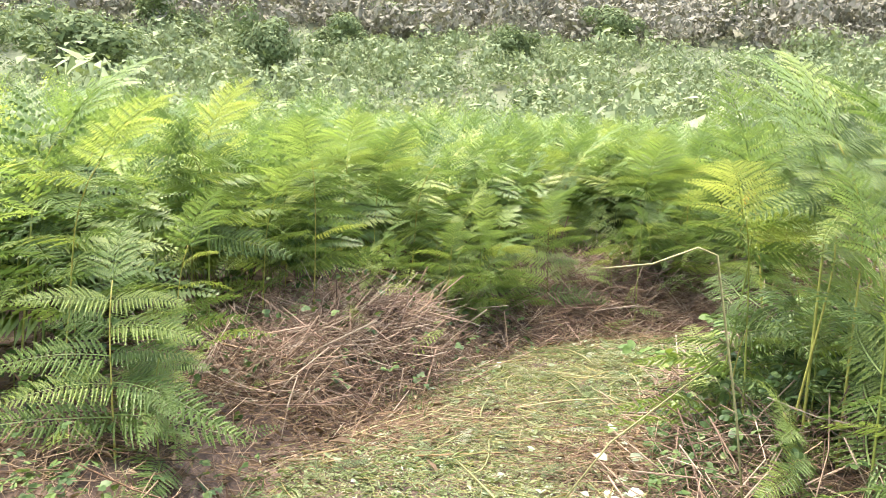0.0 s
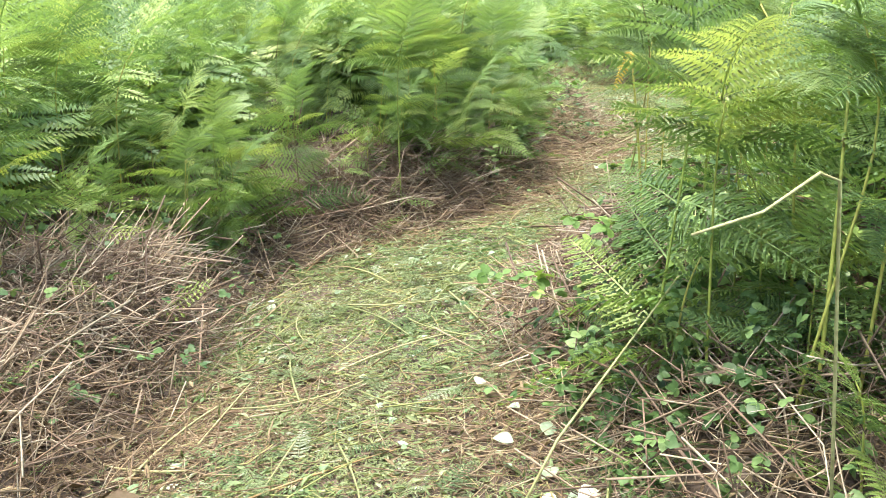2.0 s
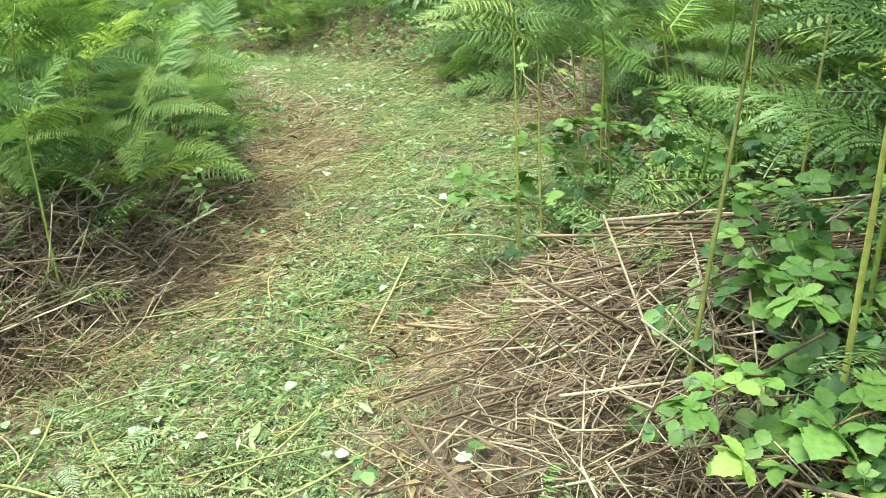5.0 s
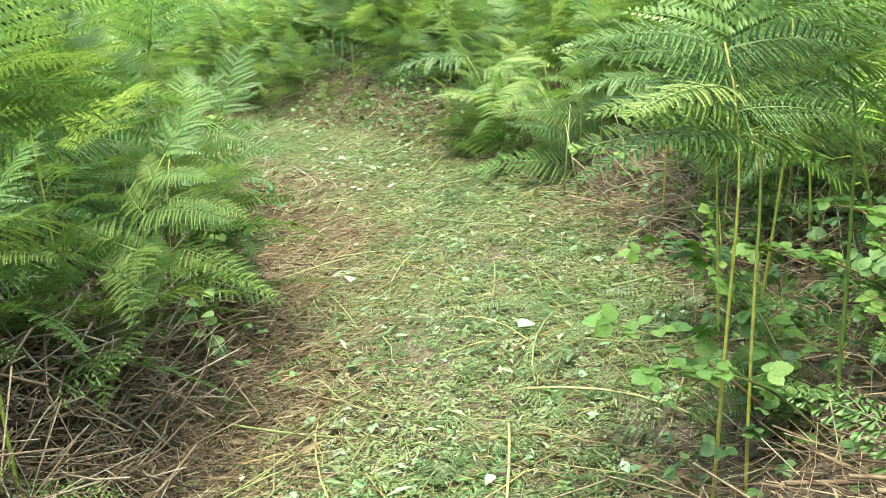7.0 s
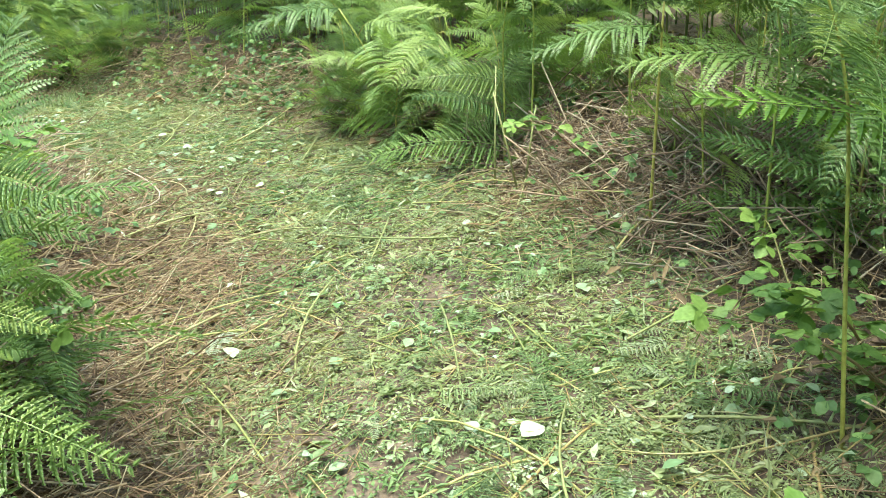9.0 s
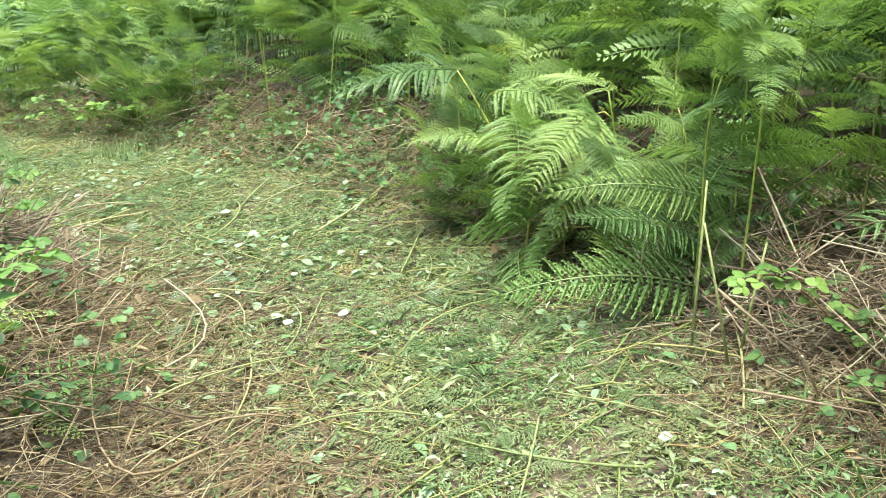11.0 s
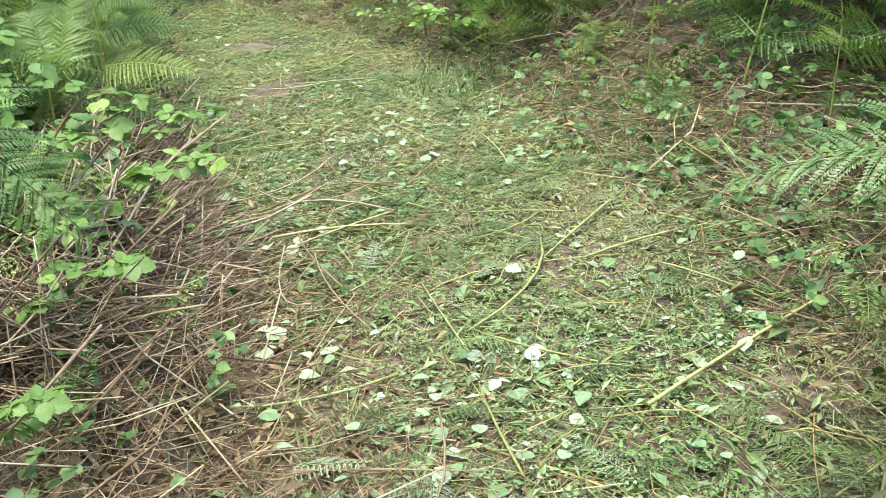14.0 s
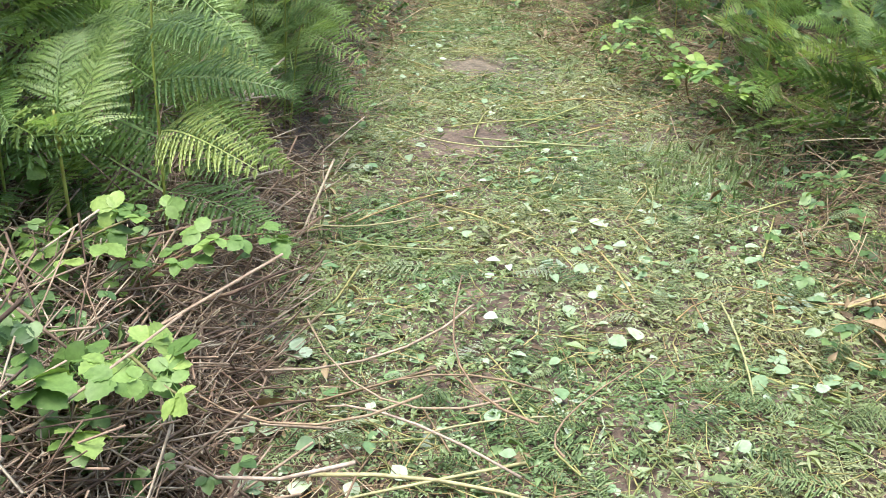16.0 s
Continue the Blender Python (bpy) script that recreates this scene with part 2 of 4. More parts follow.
def build_ground():
    xs, ys = axis_grid(-10, 8, 420, 0.12, 60), axis_grid(-8, 19, 420, 0.12, 60)
    gx, gy = np.meshgrid(xs, ys, indexing="ij")
    z = height(gx.ravel(), gy.ravel())
    n, m = gx.shape
    i = np.arange(n * m).reshape(n, m)
    q = np.stack([i[:-1, :-1], i[1:, :-1], i[1:, 1:], i[:-1, 1:]], -1).reshape(-1, 4)
    me = tri_mesh("ground", np.stack([gx.ravel(), gy.ravel(), z], -1), q, soil)
    me.polygons.foreach_set("use_smooth", np.ones(len(q), bool))
    a = me.attributes.new("turf", "FLOAT", "POINT")
    a.data.foreach_set("value", smooth(7, 16, np.hypot(gx.ravel() + 1, gy.ravel() - 4)).astype(np.float32))
    tagged(new("ground", me), "dark brown soil sloping across a hillside and far valley", "ground", kind="structure")


build_ground()


# ---- templates: vertices and triangles ----
def joined(pieces):
    vs, ts, k = [], [], 0
    for v, t in pieces:
        vs.append(v)
        ts.append(np.asarray(t) + k)
        k += len(v)
    return np.vstack(vs), np.vstack(ts)


def tube(points, radii, sides=5):
    points = np.asarray(points, float)
    tang = np.gradient(points, axis=0)
    tang /= np.linalg.norm(tang, axis=1)[:, None]
    ref = np.array([0.31, 0.87, 0.38]) if abs(tang[0, 2]) > 0.7 else np.array([0, 0, 1.0])
    u = np.cross(tang, ref)
    u /= np.linalg.norm(u, axis=1)[:, None]
    w = np.cross(tang, u)
    a = np.linspace(0, 2 * np.pi, sides, endpoint=False)
    ring = points[:, None] + np.asarray(radii)[:, None, None] * (np.cos(a)[None, :, None] * u[:, None] + np.sin(a)[None, :, None] * w[:, None])
    n = len(points)
    i = np.arange(n * sides).reshape(n, sides)
    a0, a1, b0, b1 = i[:-1], np.roll(i[:-1], -1, 1), i[1:], np.roll(i[1:], -1, 1)
    t = np.concatenate([np.stack([a0, a1, b1], -1).reshape(-1, 3), np.stack([a0, b1, b0], -1).reshape(-1, 3)])
    caps = [(i[0, 0], i[0, k + 1], i[0, k]) for k in range(1, sides - 1)] + [(i[-1, 0], i[-1, k], i[-1, k + 1]) for k in range(1, sides - 1)]
    return ring.reshape(-1, 3), np.vstack([t, caps])


def pinna(n, lobes, droop, lmax=0.27, seed=0, hang=0.3, fill=0.46):
    """A side frond one unit long: a midrib and n pairs of slender leaflets, each with a core and a row of teeth, all one sheet."""
    r = np.random.default_rng(seed)
    rib = lambda s: np.array([s, 0.02 * math.sin(3 * s + seed), 0.16 * s - droop * s * s])
    vs, ts, last = [], [], None
    thick = 0.006
    gap = 0.95 / n
    for k in range(n):
        s = 0.04 + 0.95 * (k / n) ** 0.95
        size = lmax * (1 - s) ** 0.7 * (0.72 + 0.28 * min(1, s * 5)) + 0.014
        feet = []
        for side in (-1, 1):
            size2 = size * r.uniform(0.86, 1.1)
            base = rib(s + side * gap * 0.14) + np.array([0, side * thick * (1 - 0.7 * s), 0])
            d = np.array([0.30 + 0.25 * s + r.normal(0, 0.06), side * 1.0, 0.04 + r.normal(0, 0.10)])
            d /= np.linalg.norm(d)
            f = np.array([1.0, 0, 0.16 - 2 * droop * s])
            f -= d * (f @ d)
            f /= np.linalg.norm(f)
            nrm = np.cross(f, d) * -side
            sag = hang * r.uniform(0.6, 1.3)
            mid = lambda u: base + d * size2 * u + np.array([0.10 * u * u * size2, 0, -sag * size2 * u * u])
            wid = min(gap * fill * (1.0 - 0.25 * s), size2 * 0.4)
            b = len(vs)
            feet.append(b)
            if lobes <= 1:
                vs += [mid(0), mid(0.4) + f * wid + nrm * 0.004, mid(1), mid(0.4) - f * wid + nrm * 0.004]
                ts += [(b, b + 1, b + 2), (b, b + 2, b + 3)]
                continue
            vs += [mid(i / lobes) for i in range(lobes + 1)]
            for i in range(lobes):
                u0 = i / lobes
                w = wid * (1 - 0.8 * u0 ** 1.5) * (0.85 if i == 0 else 1.06)
                for sg in (-1, 1):
                    e = len(vs)
                    vs.append(mid(u0 + 0.72 / lobes) + f * sg * w + d * 0.25 * w + nrm * w * 0.18)
                    ts.append((b + i, e, b + i + 1))
            if lobes > 2:
                e = len(vs)
                vs += [mid(0.38) + f * wid * 0.62 + nrm * 0.003, mid(0.38) - f * wid * 0.62 + nrm * 0.003]
                ts += [(b, e, e + 1), (e, b + lobes, e + 1)]
        if last is None:
            e = len(vs)
            vs += [rib(0) + np.array([0, -thick, 0]), rib(0) + np.array([0, thick, 0])]
            last = [e, e + 1]
        ts += [(last[0], last[1], feet[1]), (last[0], feet[1], feet[0])]
        last = feet
    return np.array(vs), np.array(ts)


def blade(outline, fold=0.15, bend=0.0):
    """A leaf from the half widths along its midrib (one unit long), folded on it."""
    n = len(outline)
    vs, ts = [], []
    for i, w in enumerate(outline):
        u = i / (n - 1)
        z = -bend * u * u
        vs += [(u, -w, z + fold * w), (u, 0, z), (u, w, z + fold * w)]
        if i:
            b = 3 * i
            ts += [(b - 3, b, b + 1), (b - 3, b + 1, b - 2), (b - 2, b + 1, b + 2), (b - 2, b + 2, b - 1)]
    return np.array(vs, float), np.array(ts)


def turned(vt, m, shift=(0, 0, 0), scale=1.0):
    v, t = vt
    return (v * scale) @ np.asarray(m, float).T + np.asarray(shift, float), t


def basis(direction, up):
    """Columns: along, across, up."""
    x = np.asarray(direction, float)
    x = x / np.linalg.norm(x)
    y = np.cross(np.asarray(up, float), x)
    y /= np.linalg.norm(y) + 1e-9
    return np.stack([x, y, np.cross(x, y)], 1)


def spin(a):
    c, s = math.cos(a), math.sin(a)
    return np.array([[c, -s, 0], [s, c, 0], [0, 0, 1.0]])


OVAL = [0.0, 0.20, 0.33, 0.40, 0.41, 0.37, 0.28, 0.14, 0.0]
TOOTH = [0.0, 0.24, 0.26, 0.39, 0.35, 0.44, 0.35, 0.39, 0.27, 0.27, 0.10, 0.0]


def bramble_leaf_shape(seed):
    r = np.random.default_rng(seed)
    out = []
    for a, s in ((0, 1.0), (1.25, 0.82), (-1.25, 0.82)):
        b = basis((math.cos(a + r.normal(0, 0.1)), math.sin(a), -0.15 + r.normal(0, 0.12)), (r.normal(0, 0.15), r.normal(0, 0.15), 1))
        out.append(turned(blade(TOOTH, 0.18, 0.16), b, (0.02, 0, 0), s * 0.55))
    out.append(tube([(-0.45, 0, 0.02), (0.0, 0, 0)], [0.014, 0.010], 3))
    return joined(out)


def part(name, mesh, parent, m=None, label=""):
    ob = new(name, mesh)
    ob.parent = parent
    if m is not None:
        ob.matrix_basis = m
    return tagged(ob, label) if label else ob


def mat4(b, loc, s=1.0):
    m = Matrix.Identity(4)
    for i in range(3):
        for j in range(3):
            m[i][j] = b[i][j] * s
        m[i][3] = loc[i]
    return m


# ---- bracken plants ----
def frond_tip(pairs, n, droop, seed, width=0.62, sag=0.25, fill=0.6, slim=0.22):
    """The feathery upper end of a frond, one unit long: a midrib with shrinking pairs of side fronds."""
    r = np.random.default_rng(seed)
    rib = np.array([(t, 0.03 * math.sin(3 * t + seed), 0.10 * t - droop * t * t) for t in np.linspace(0, 1, 7)])
    out, size, welds = [tube(rib, np.linspace(0.008, 0.002, 7), 3)], 21, []
    for k in range(pairs):
        t = 0.02 + 0.95 * (k / pairs) ** 0.9
        at = np.array([np.interp(t, np.linspace(0, 1, 7), rib[:, c]) for c in range(3)])
        for side in (-1, 1):
            ln = (width * (1 - t) ** 0.85 * (0.7 + 0.3 * min(1, t * 5)) + 0.05) * r.uniform(0.88, 1.1)
            b = basis((0.45 + 0.4 * t + r.normal(0, 0.08), side, 0.12 + r.normal(0, 0.12)), (r.normal(0, 0.15), r.normal(0, 0.15), 1))
            leaf = pinna(n, 1, sag + r.uniform(0, 0.3), slim, seed + k, fill=fill)
            foot = np.flatnonzero(leaf[0][:, 0] == 0)[:2] + size
            welds.append((3 * int(round(t * 6)), foot[0], foot[1]))
            size += len(leaf[0])
            out.append(turned(leaf, b, at, ln))
    v, t = joined(out)
    return v, np.vstack([t, welds])


PINNA_FINE = [tri_mesh("frond", *pinna(20, 6, 0.30 + 0.12 * k, 0.24 + 0.02 * k, k, fill=0.6), fern_leaf) for k in range(4)]
PINNA_MID = [tri_mesh("frond", *pinna(18, 4, 0.30 + 0.12 * k, 0.25 + 0.02 * k, k, fill=0.62), fern_leaf) for k in range(4)]
BLADE = [tri_mesh("frond", *frond_tip(17, 21, 0.30 + 0.12 * k, 60 + k, 0.44, 0.42, 0.5, 0.115), fern_leaf) for k in range(4)]
PINNA_YOUNG = [tri_mesh("frond", *pinna(19, 8, 0.1 - 0.25 * k, 0.24, k + 9, hang=0.1, fill=0.6), fern_young) for k in range(2)]
TIPS = [tri_mesh("frond_tip", *frond_tip(10, 15, 0.25 + 0.15 * k, 40 + k, 0.6, 0.3, 0.5, 0.19), fern_leaf) for k in range(4)]


def bracken_layout(seed, tall=1.5, bare=(0.28, 0.46), pairs=5):
    """Stem points, place, frame and length of each side frond, and the same of the tip."""
    r = np.random.default_rng(seed)
    arch, lean = r.uniform(1.0, 1.9), r.normal(0, 0.06)
    pts, p, n = [], np.zeros(3), 14
    for i in range(n + 1):
        pts.append(p.copy())
        s = i / n
        a = lean + 0.05 + arch * max(0, s - 0.45) ** 1.4 * 2.0
        p = p + tall / n * np.array([math.sin(a), 0.05 * math.sin(2.5 * s + seed), math.cos(a)])
    pts = np.array(pts)
    fr = []
    first = r.uniform(*bare)
    for k in range(pairs):
        s = first + (0.80 - first) * (k / pairs) ** 0.9
        q = s * n
        i = min(int(q), n - 1)
        at = pts[i] + (pts[i + 1] - pts[i]) * (q - i)
        tg = pts[i + 1] - pts[i]
        tg /= np.linalg.norm(tg)
        ad = np.array([-tg[2], 0, tg[0]])
        for side in (-1, 1):
            ln = (0.66 * (1 - s) ** 0.6 + 0.06) * r.uniform(0.8, 1.15)
            d = np.array([0, side, 0]) * 1.0 + tg * r.uniform(0.0, 0.32) + np.array([-0.35 * (1 - s) * 1.5 + r.normal(0, 0.3), 0, 0.1])
            up = 0.7 * np.array([0, 0, 1.0]) + 0.5 * ad * np.sign(ad[2] + 0.01) + r.normal(0, 0.16, 3)
            fr.append((at, basis(d, up), ln, r.integers(0, 4)))
    pts = pts[:12]
    tg = pts[-1] - pts[-2]
    tg /= np.linalg.norm(tg)
    return pts, fr, (pts[-1], basis(tg, (-tg[2] + 0.01, 0, tg[0] + 0.3)), 0.30 * tall, r.integers(0, 4))


def bracken(name, seed, meshes, tall, label, bare=(0.28, 0.46)):
    pts, fr, (at_tip, b_tip, ln_tip, k_tip) = bracken_layout(seed, tall, bare)
    root = new(name)
    rad = np.linspace(0.0065, 0.0028, len(pts))
    part("stem", tri_mesh("stem", *tube(pts, rad, 5), fern_stem), root)
    for at, b, ln, k in fr:
        part("frond", meshes[k], root, mat4(b, at, ln))
    part("frond_tip", TIPS[k_tip], root, mat4(b_tip, at_tip, ln_tip))
    return tagged(root, label, "fern", "bracken along the path")


def stand(points, protos, lo, hi, lean_to=None):
    """Copies of the plants at the points, and the first ones moved there too."""
    used = set()
    for i, (x, y) in enumerate(points):
        k = int(rng.integers(0, len(protos)))
        m = mat4(spin(rng.uniform(0, 2 * np.pi) if lean_to is None else lean_to[i] + rng.normal(0, 0.9)), (x, y, gz(x, y) - 0.03), rng.uniform(lo, hi))
        if k not in used:
            used.add(k)
            protos[k].matrix_basis = m
        else:
            copy_thing(protos[k], m)
    for k, p in enumerate(protos):
        if k not in used:
            p.matrix_basis = mat4(np.eye(3), (4.0 + k, 3.0, gz(4.0 + k, 3.0)))


def spread(n, box, keep, gap):
    """Up to n random places in a box that keep() accepts, at least gap apart."""
    x0, y0, x1, y1 = box
    c = np.stack([rng.uniform(x0, x1, n * 30), rng.uniform(y0, y1, n * 30)], -1)
    c = c[keep(c)]
    got = np.zeros((0, 2))
    for p in c:
        if len(got) >= n:
            break
        if not len(got) or np.min(np.sum((got - p) ** 2, 1)) > gap * gap:
            got = np.vstack([got, p])
    return got


STEMS_LEFT = [(-1.56, -2.82), (-3.33, -1.4), (-4.78, -0.32), (-3.81, 0.56), (-4.55, 3.59), (-2.82, -0.25), (-2.77, 0.03), (-4.27, 2.41), (-3.47, 2.75), (-3.05, 2.31), (-2.19, 3.01), (-1.75, 2.17), (-2.6, 4.38), (-4.15, 6.38), (-2.74, 4.83), (-2.19, 3.6), (-4.32, 10.02), (-3.8, 9.48), (-1.65, 10.43), (-1.61, 11.83), (-2.54, 12.37), (-2.1, 11.87), (-2.25, 11.83), (-1.99, 11.59), (-1.72, 11.13), (-2.53, 12.11), (-4.9, 9.99), (-4.9, 10.13), (-6.72, 10.67)]
STEMS_RIGHT = [(1.25, -0.49), (1.53, -0.64), (1.7, -0.52), (-1.34, 1.9), (0.48, 0.66), (0.7, 1.74), (0.88, 0.74), (0.06, 2.41), (1.09, 3.88), (1.34, 3.17), (0.92, 0.9), (0.16, 2.15), (0.25, 2.15), (0.53, 2.29), (0.96, 1.51), (0.49, 3.21), (0.54, 3.01), (1.8, 5.03), (0.05, 5.77), (0.27, 5.66), (0.01, 6.19), (0.47, 5.99), (0.82, 5.47), (0.78, 4.6), (0.85, 4.55), (0.94, 4.57), (0.75, 4.1), (0.94, 4.29), (0.95, 4.1), (0.93, 6.02), (-1.23, 10.76)]
KNOWN = np.array(STEMS_LEFT + STEMS_RIGHT)
LOW = np.array([(0.14, 6.4), (0.02, 6.62), (0.3, 6.15), (-0.15, 6.95), (-2.2, 0.75), (-2.61, 3.49), (-2.19, 3.54), (-2.16, 4.06), (-3.81, 6.33), (-2.22, 3.0), (-2.0, 2.9), (0.42, 6.45), (0.0, 6.8), (-0.1, 7.0),
                (-0.32, 7.4), (-0.5, 7.6), (0.97, 3.95), (0.15, 6.6), (0.35, 6.1), (-0.3, 8.2), (-2.05, 2.35), (-2.0, 2.65), (-2.3, 2.75), (-2.5, 3.2), 
                (-2.4, 1.1), (-3.2, -1.9), (-5.55, 9.45), (-3.0, 11.6), (-2.4, 11.3), (-6.2, 10.2)])
CLEAR = [(-1.5, 9.4, 0.6), (-0.95, 8.6, 0.5), (-2.0, 10.3, 0.5), (0.5, -0.05, 0.5), (-1.1, -1.3, 0.75), (-2.0, 5.6, 0.5), (-2.4, 6.5, 0.7), (0.0, 6.95, 0.55), (0.75, 0.45, 0.45), (0.75, 3.15, 0.5), (0.1, 1.6, 0.5), (0.05, 2.2, 0.35), (-3.4, 7.75, 0.8), (-2.9, 7.2, 0.6), (0.75, 1.2, 0.75), (0.55, 1.9, 0.5), (3.4, -3.7, 1.1), (2.2, -2.6, 0.6)]


def free(c):
    ok = np.ones(len(c), bool)
    for x, y, r in CLEAR:
        ok &= np.hypot(c[:, 0] - x, c[:, 1] - y) > r
    return ok


def toward_path(points):
    """Angle that faces each plant to the strip, in which bracken leans to the light."""
    e = 0.05
    out = []
    for x, y in points:
        d = off_path([(x - e, y), (x + e, y), (x, y - e), (x, y + e)])[0]
        out.append(math.atan2(d[2] - d[3], d[0] - d[1]))
    return out


KNOWN = KNOWN[(off_path(KNOWN)[0] > 0.05) & (np.hypot(KNOWN[:, 0] + 3.4, KNOWN[:, 1] - 7.85) > 0.6)]
SEEN = (-7.5, -3.0, 3.2, 13.5)
near = spread(84, SEEN, lambda c: (lambda d: (d > 0.28) & (d < 0.9))(off_path(c)[0]) & free(c) & (np.min(np.linalg.norm(c[:, None] - KNOWN[None], axis=2), 1) > 0.22), 0.25)
mid = spread(90, SEEN, lambda c: (lambda d: (d > 0.9) & (d < 1.9))(off_path(c)[0]) & free(c), 0.27)
LB = "green bracken fern with arching lacy fronds beside the path"
bare_protos = [bracken("bracken", 10 + k, PINNA_FINE, 1.45 + 0.06 * k, "green bracken fern on a bare yellow-green stem beside the path", (0.56, 0.68)) for k in range(6)]
fine_protos = [bracken("bracken", 20 + k, PINNA_FINE, 1.15 + 0.08 * k, LB, (0.2, 0.42)) for k in range(8)]
mid_protos = [bracken("bracken", 40 + k, PINNA_MID, 1.4 + 0.06 * k, "tall green bracken fern in a dense stand") for k in range(7)]
stand(KNOWN, bare_protos, 0.88, 1.12, toward_path(KNOWN))
low_protos = [bracken("bracken", 30 + k, PINNA_FINE, 0.75 + 0.08 * k, "low bushy green bracken fern at the edge of the path", (0.08, 0.2)) for k in range(5)]
LOW = LOW[off_path(LOW)[0] > 0.03]
stand(LOW, low_protos, 0.75, 1.1, toward_path(LOW))
copy_thing(low_protos[1], mat4(spin(2.5), (0.82, 0.02, gz(0.82, 0.02) - 0.02), 0.45))
for x, y, k in ((-1.85, 2.68, 0.6), (-1.95, 3.0, 0.65), (-2.05, 3.35, 0.5)):
    copy_thing(low_protos[3], mat4(spin(k * 9), (x, y, gz(x, y) - 0.02), k))
edge = spread(52, SEEN, lambda c: (lambda d: (d > 0.22) & (d < 0.75))(off_path(c)[0]) & free(c) & (np.hypot(c[:, 0] + 1.8, c[:, 1] + 0.6) > 0.7), 0.3)
stand(edge, low_protos, 0.6, 1.05, toward_path(edge))
stand(near, fine_protos, 0.7, 1.1, toward_path(near))
stand(mid, mid_protos, 0.9, 1.15, toward_path(mid))


def led_fern(foot, fronds, meshes, label):
    """A fern whose main fronds run from one given point to another, on a stem from its foot."""
    root = new("bracken")
    x, y = foot
    z = gz(x, y) - 0.03
    root.matrix_basis = mat4(np.eye(3), (x, y, z))
    o = np.array([x, y, z])
    stops = sorted([np.array(a) - o for a, b in fronds], key=lambda q: q[2])
    top = stops[-1]
    bow = lambda t: np.array([top[0] * t ** 1.6, top[1] * t ** 1.6, top[2] * t])
    part("stem", tri_mesh("stem", *tube([bow(t) for t in np.linspace(0, 1, 9)], np.linspace(0.0075, 0.004, 9), 6), fern_stem), root)
    for q in stops[:-1]:
        a = bow(max(0.15, (q[2] - 0.4 * math.hypot(q[0] - top[0], q[1] - top[1])) / top[2]))
        part("side_stalk", tri_mesh("side_stalk", *tube([a, (a + q) / 2 + np.array([0, 0, 0.02]), q], [0.004, 0.0035, 0.0025], 5), fern_stem), root)
    for k, (a, b) in enumerate(fronds):
        d = np.array(b) - np.array(a)
        ln = float(np.linalg.norm(d))
        part("frond", meshes[k % len(meshes)], root, mat4(basis(d + np.array([0, 0, 0.22 * ln]), (0.1, -0.25, 1)), np.array(a) - o, ln * 1.05))
    return tagged(root, label, "fern", "bracken along the path")


ARCH = "green bracken fern with a long pale frond arching over the path"
led_fern((0.98, 0.8), [((0.9, 0.82, 1.02), (0.53, 1.05, 1.09)), ((0.95, 0.8, 1.2), (1.4, 1.2, 1.35)), ((0.92, 0.82, 1.22), (0.7, 1.4, 1.4))], BLADE, ARCH)
led_fern((1.6, -0.62), [((1.55, -0.53, 1.45), (1.2, -0.5, 1.44)), ((1.57, -0.6, 1.3), (1.9, -0.3, 1.35)), ((1.56, -0.55, 1.5), (1.45, -0.05, 1.7))], BLADE, ARCH)
led_fern((0.95, 4.1), [((0.9, 4.18, 0.86), (0.24, 4.29, 0.84)), ((0.92, 4.15, 0.95), (1.3, 4.7, 1.1)), ((0.92, 4.12, 0.97), (0.75, 3.6, 0.95))], BLADE, ARCH)
led_fern((0.62, 4.75), [((0.5, 4.55, 0.97), (0.04, 4.57, 0.85)), ((0.55, 4.6, 1.05), (0.9, 4.9, 1.2))], BLADE, ARCH)
led_fern((1.0, 3.7), [((0.88, 3.72, 0.85), (0.66, 3.65, 0.62)), ((0.9, 3.7, 0.95), (1.3, 3.9, 1.1))], BLADE, ARCH)
led_fern((-0.1, 7.3), [((-0.42, 7.45, 0.80), (-1.03, 7.31, 0.66)), ((-0.34, 7.1, 0.52), (-0.7, 7.06, 0.54)), ((-0.25, 7.2, 0.74), (0.15, 6.88, 0.66)), ((-0.2, 7.1, 0.64), (-0.23, 6.65, 0.38))], BLADE, ARCH)
led_fern((0.25, 6.75), [((0.1, 6.75, 0.7), (-0.2, 6.45, 0.45)), ((0.12, 6.78, 0.62), (0.2, 6.3, 0.35)), ((0.15, 6.75, 0.8), (-0.1, 7.1, 0.85)), ((0.16, 6.8, 0.5), (-0.15, 6.62, 0.22))], BLADE, ARCH)
led_fern((1.05, 3.2), [((0.78, 3.11, 0.85), (0.02, 3.24, 0.77)), ((0.8, 3.0, 0.78), (0.36, 2.9, 0.8)), ((0.85, 3.15, 0.98), (1.2, 3.5, 1.2))], PINNA_YOUNG, "bright yellow-green young bracken fern leaning over the path")
led_fern((-2.98, 6.5), [((-2.75, 6.98, 0.78), (-2.36, 7.07, 0.38)), ((-2.85, 6.8, 0.88), (-3.3, 6.6, 0.9))], BLADE, ARCH)
led_fern((-3.85, 8.45), [((-3.8, 8.45, 0.25), (-3.87, 8.68, 0.55)), ((-3.82, 8.42, 0.3), (-3.6, 8.3, 0.42)), ((-3.84, 8.45, 0.34), (-4.15, 8.7, 0.5))], BLADE, "low green bracken fern beside brown litter")


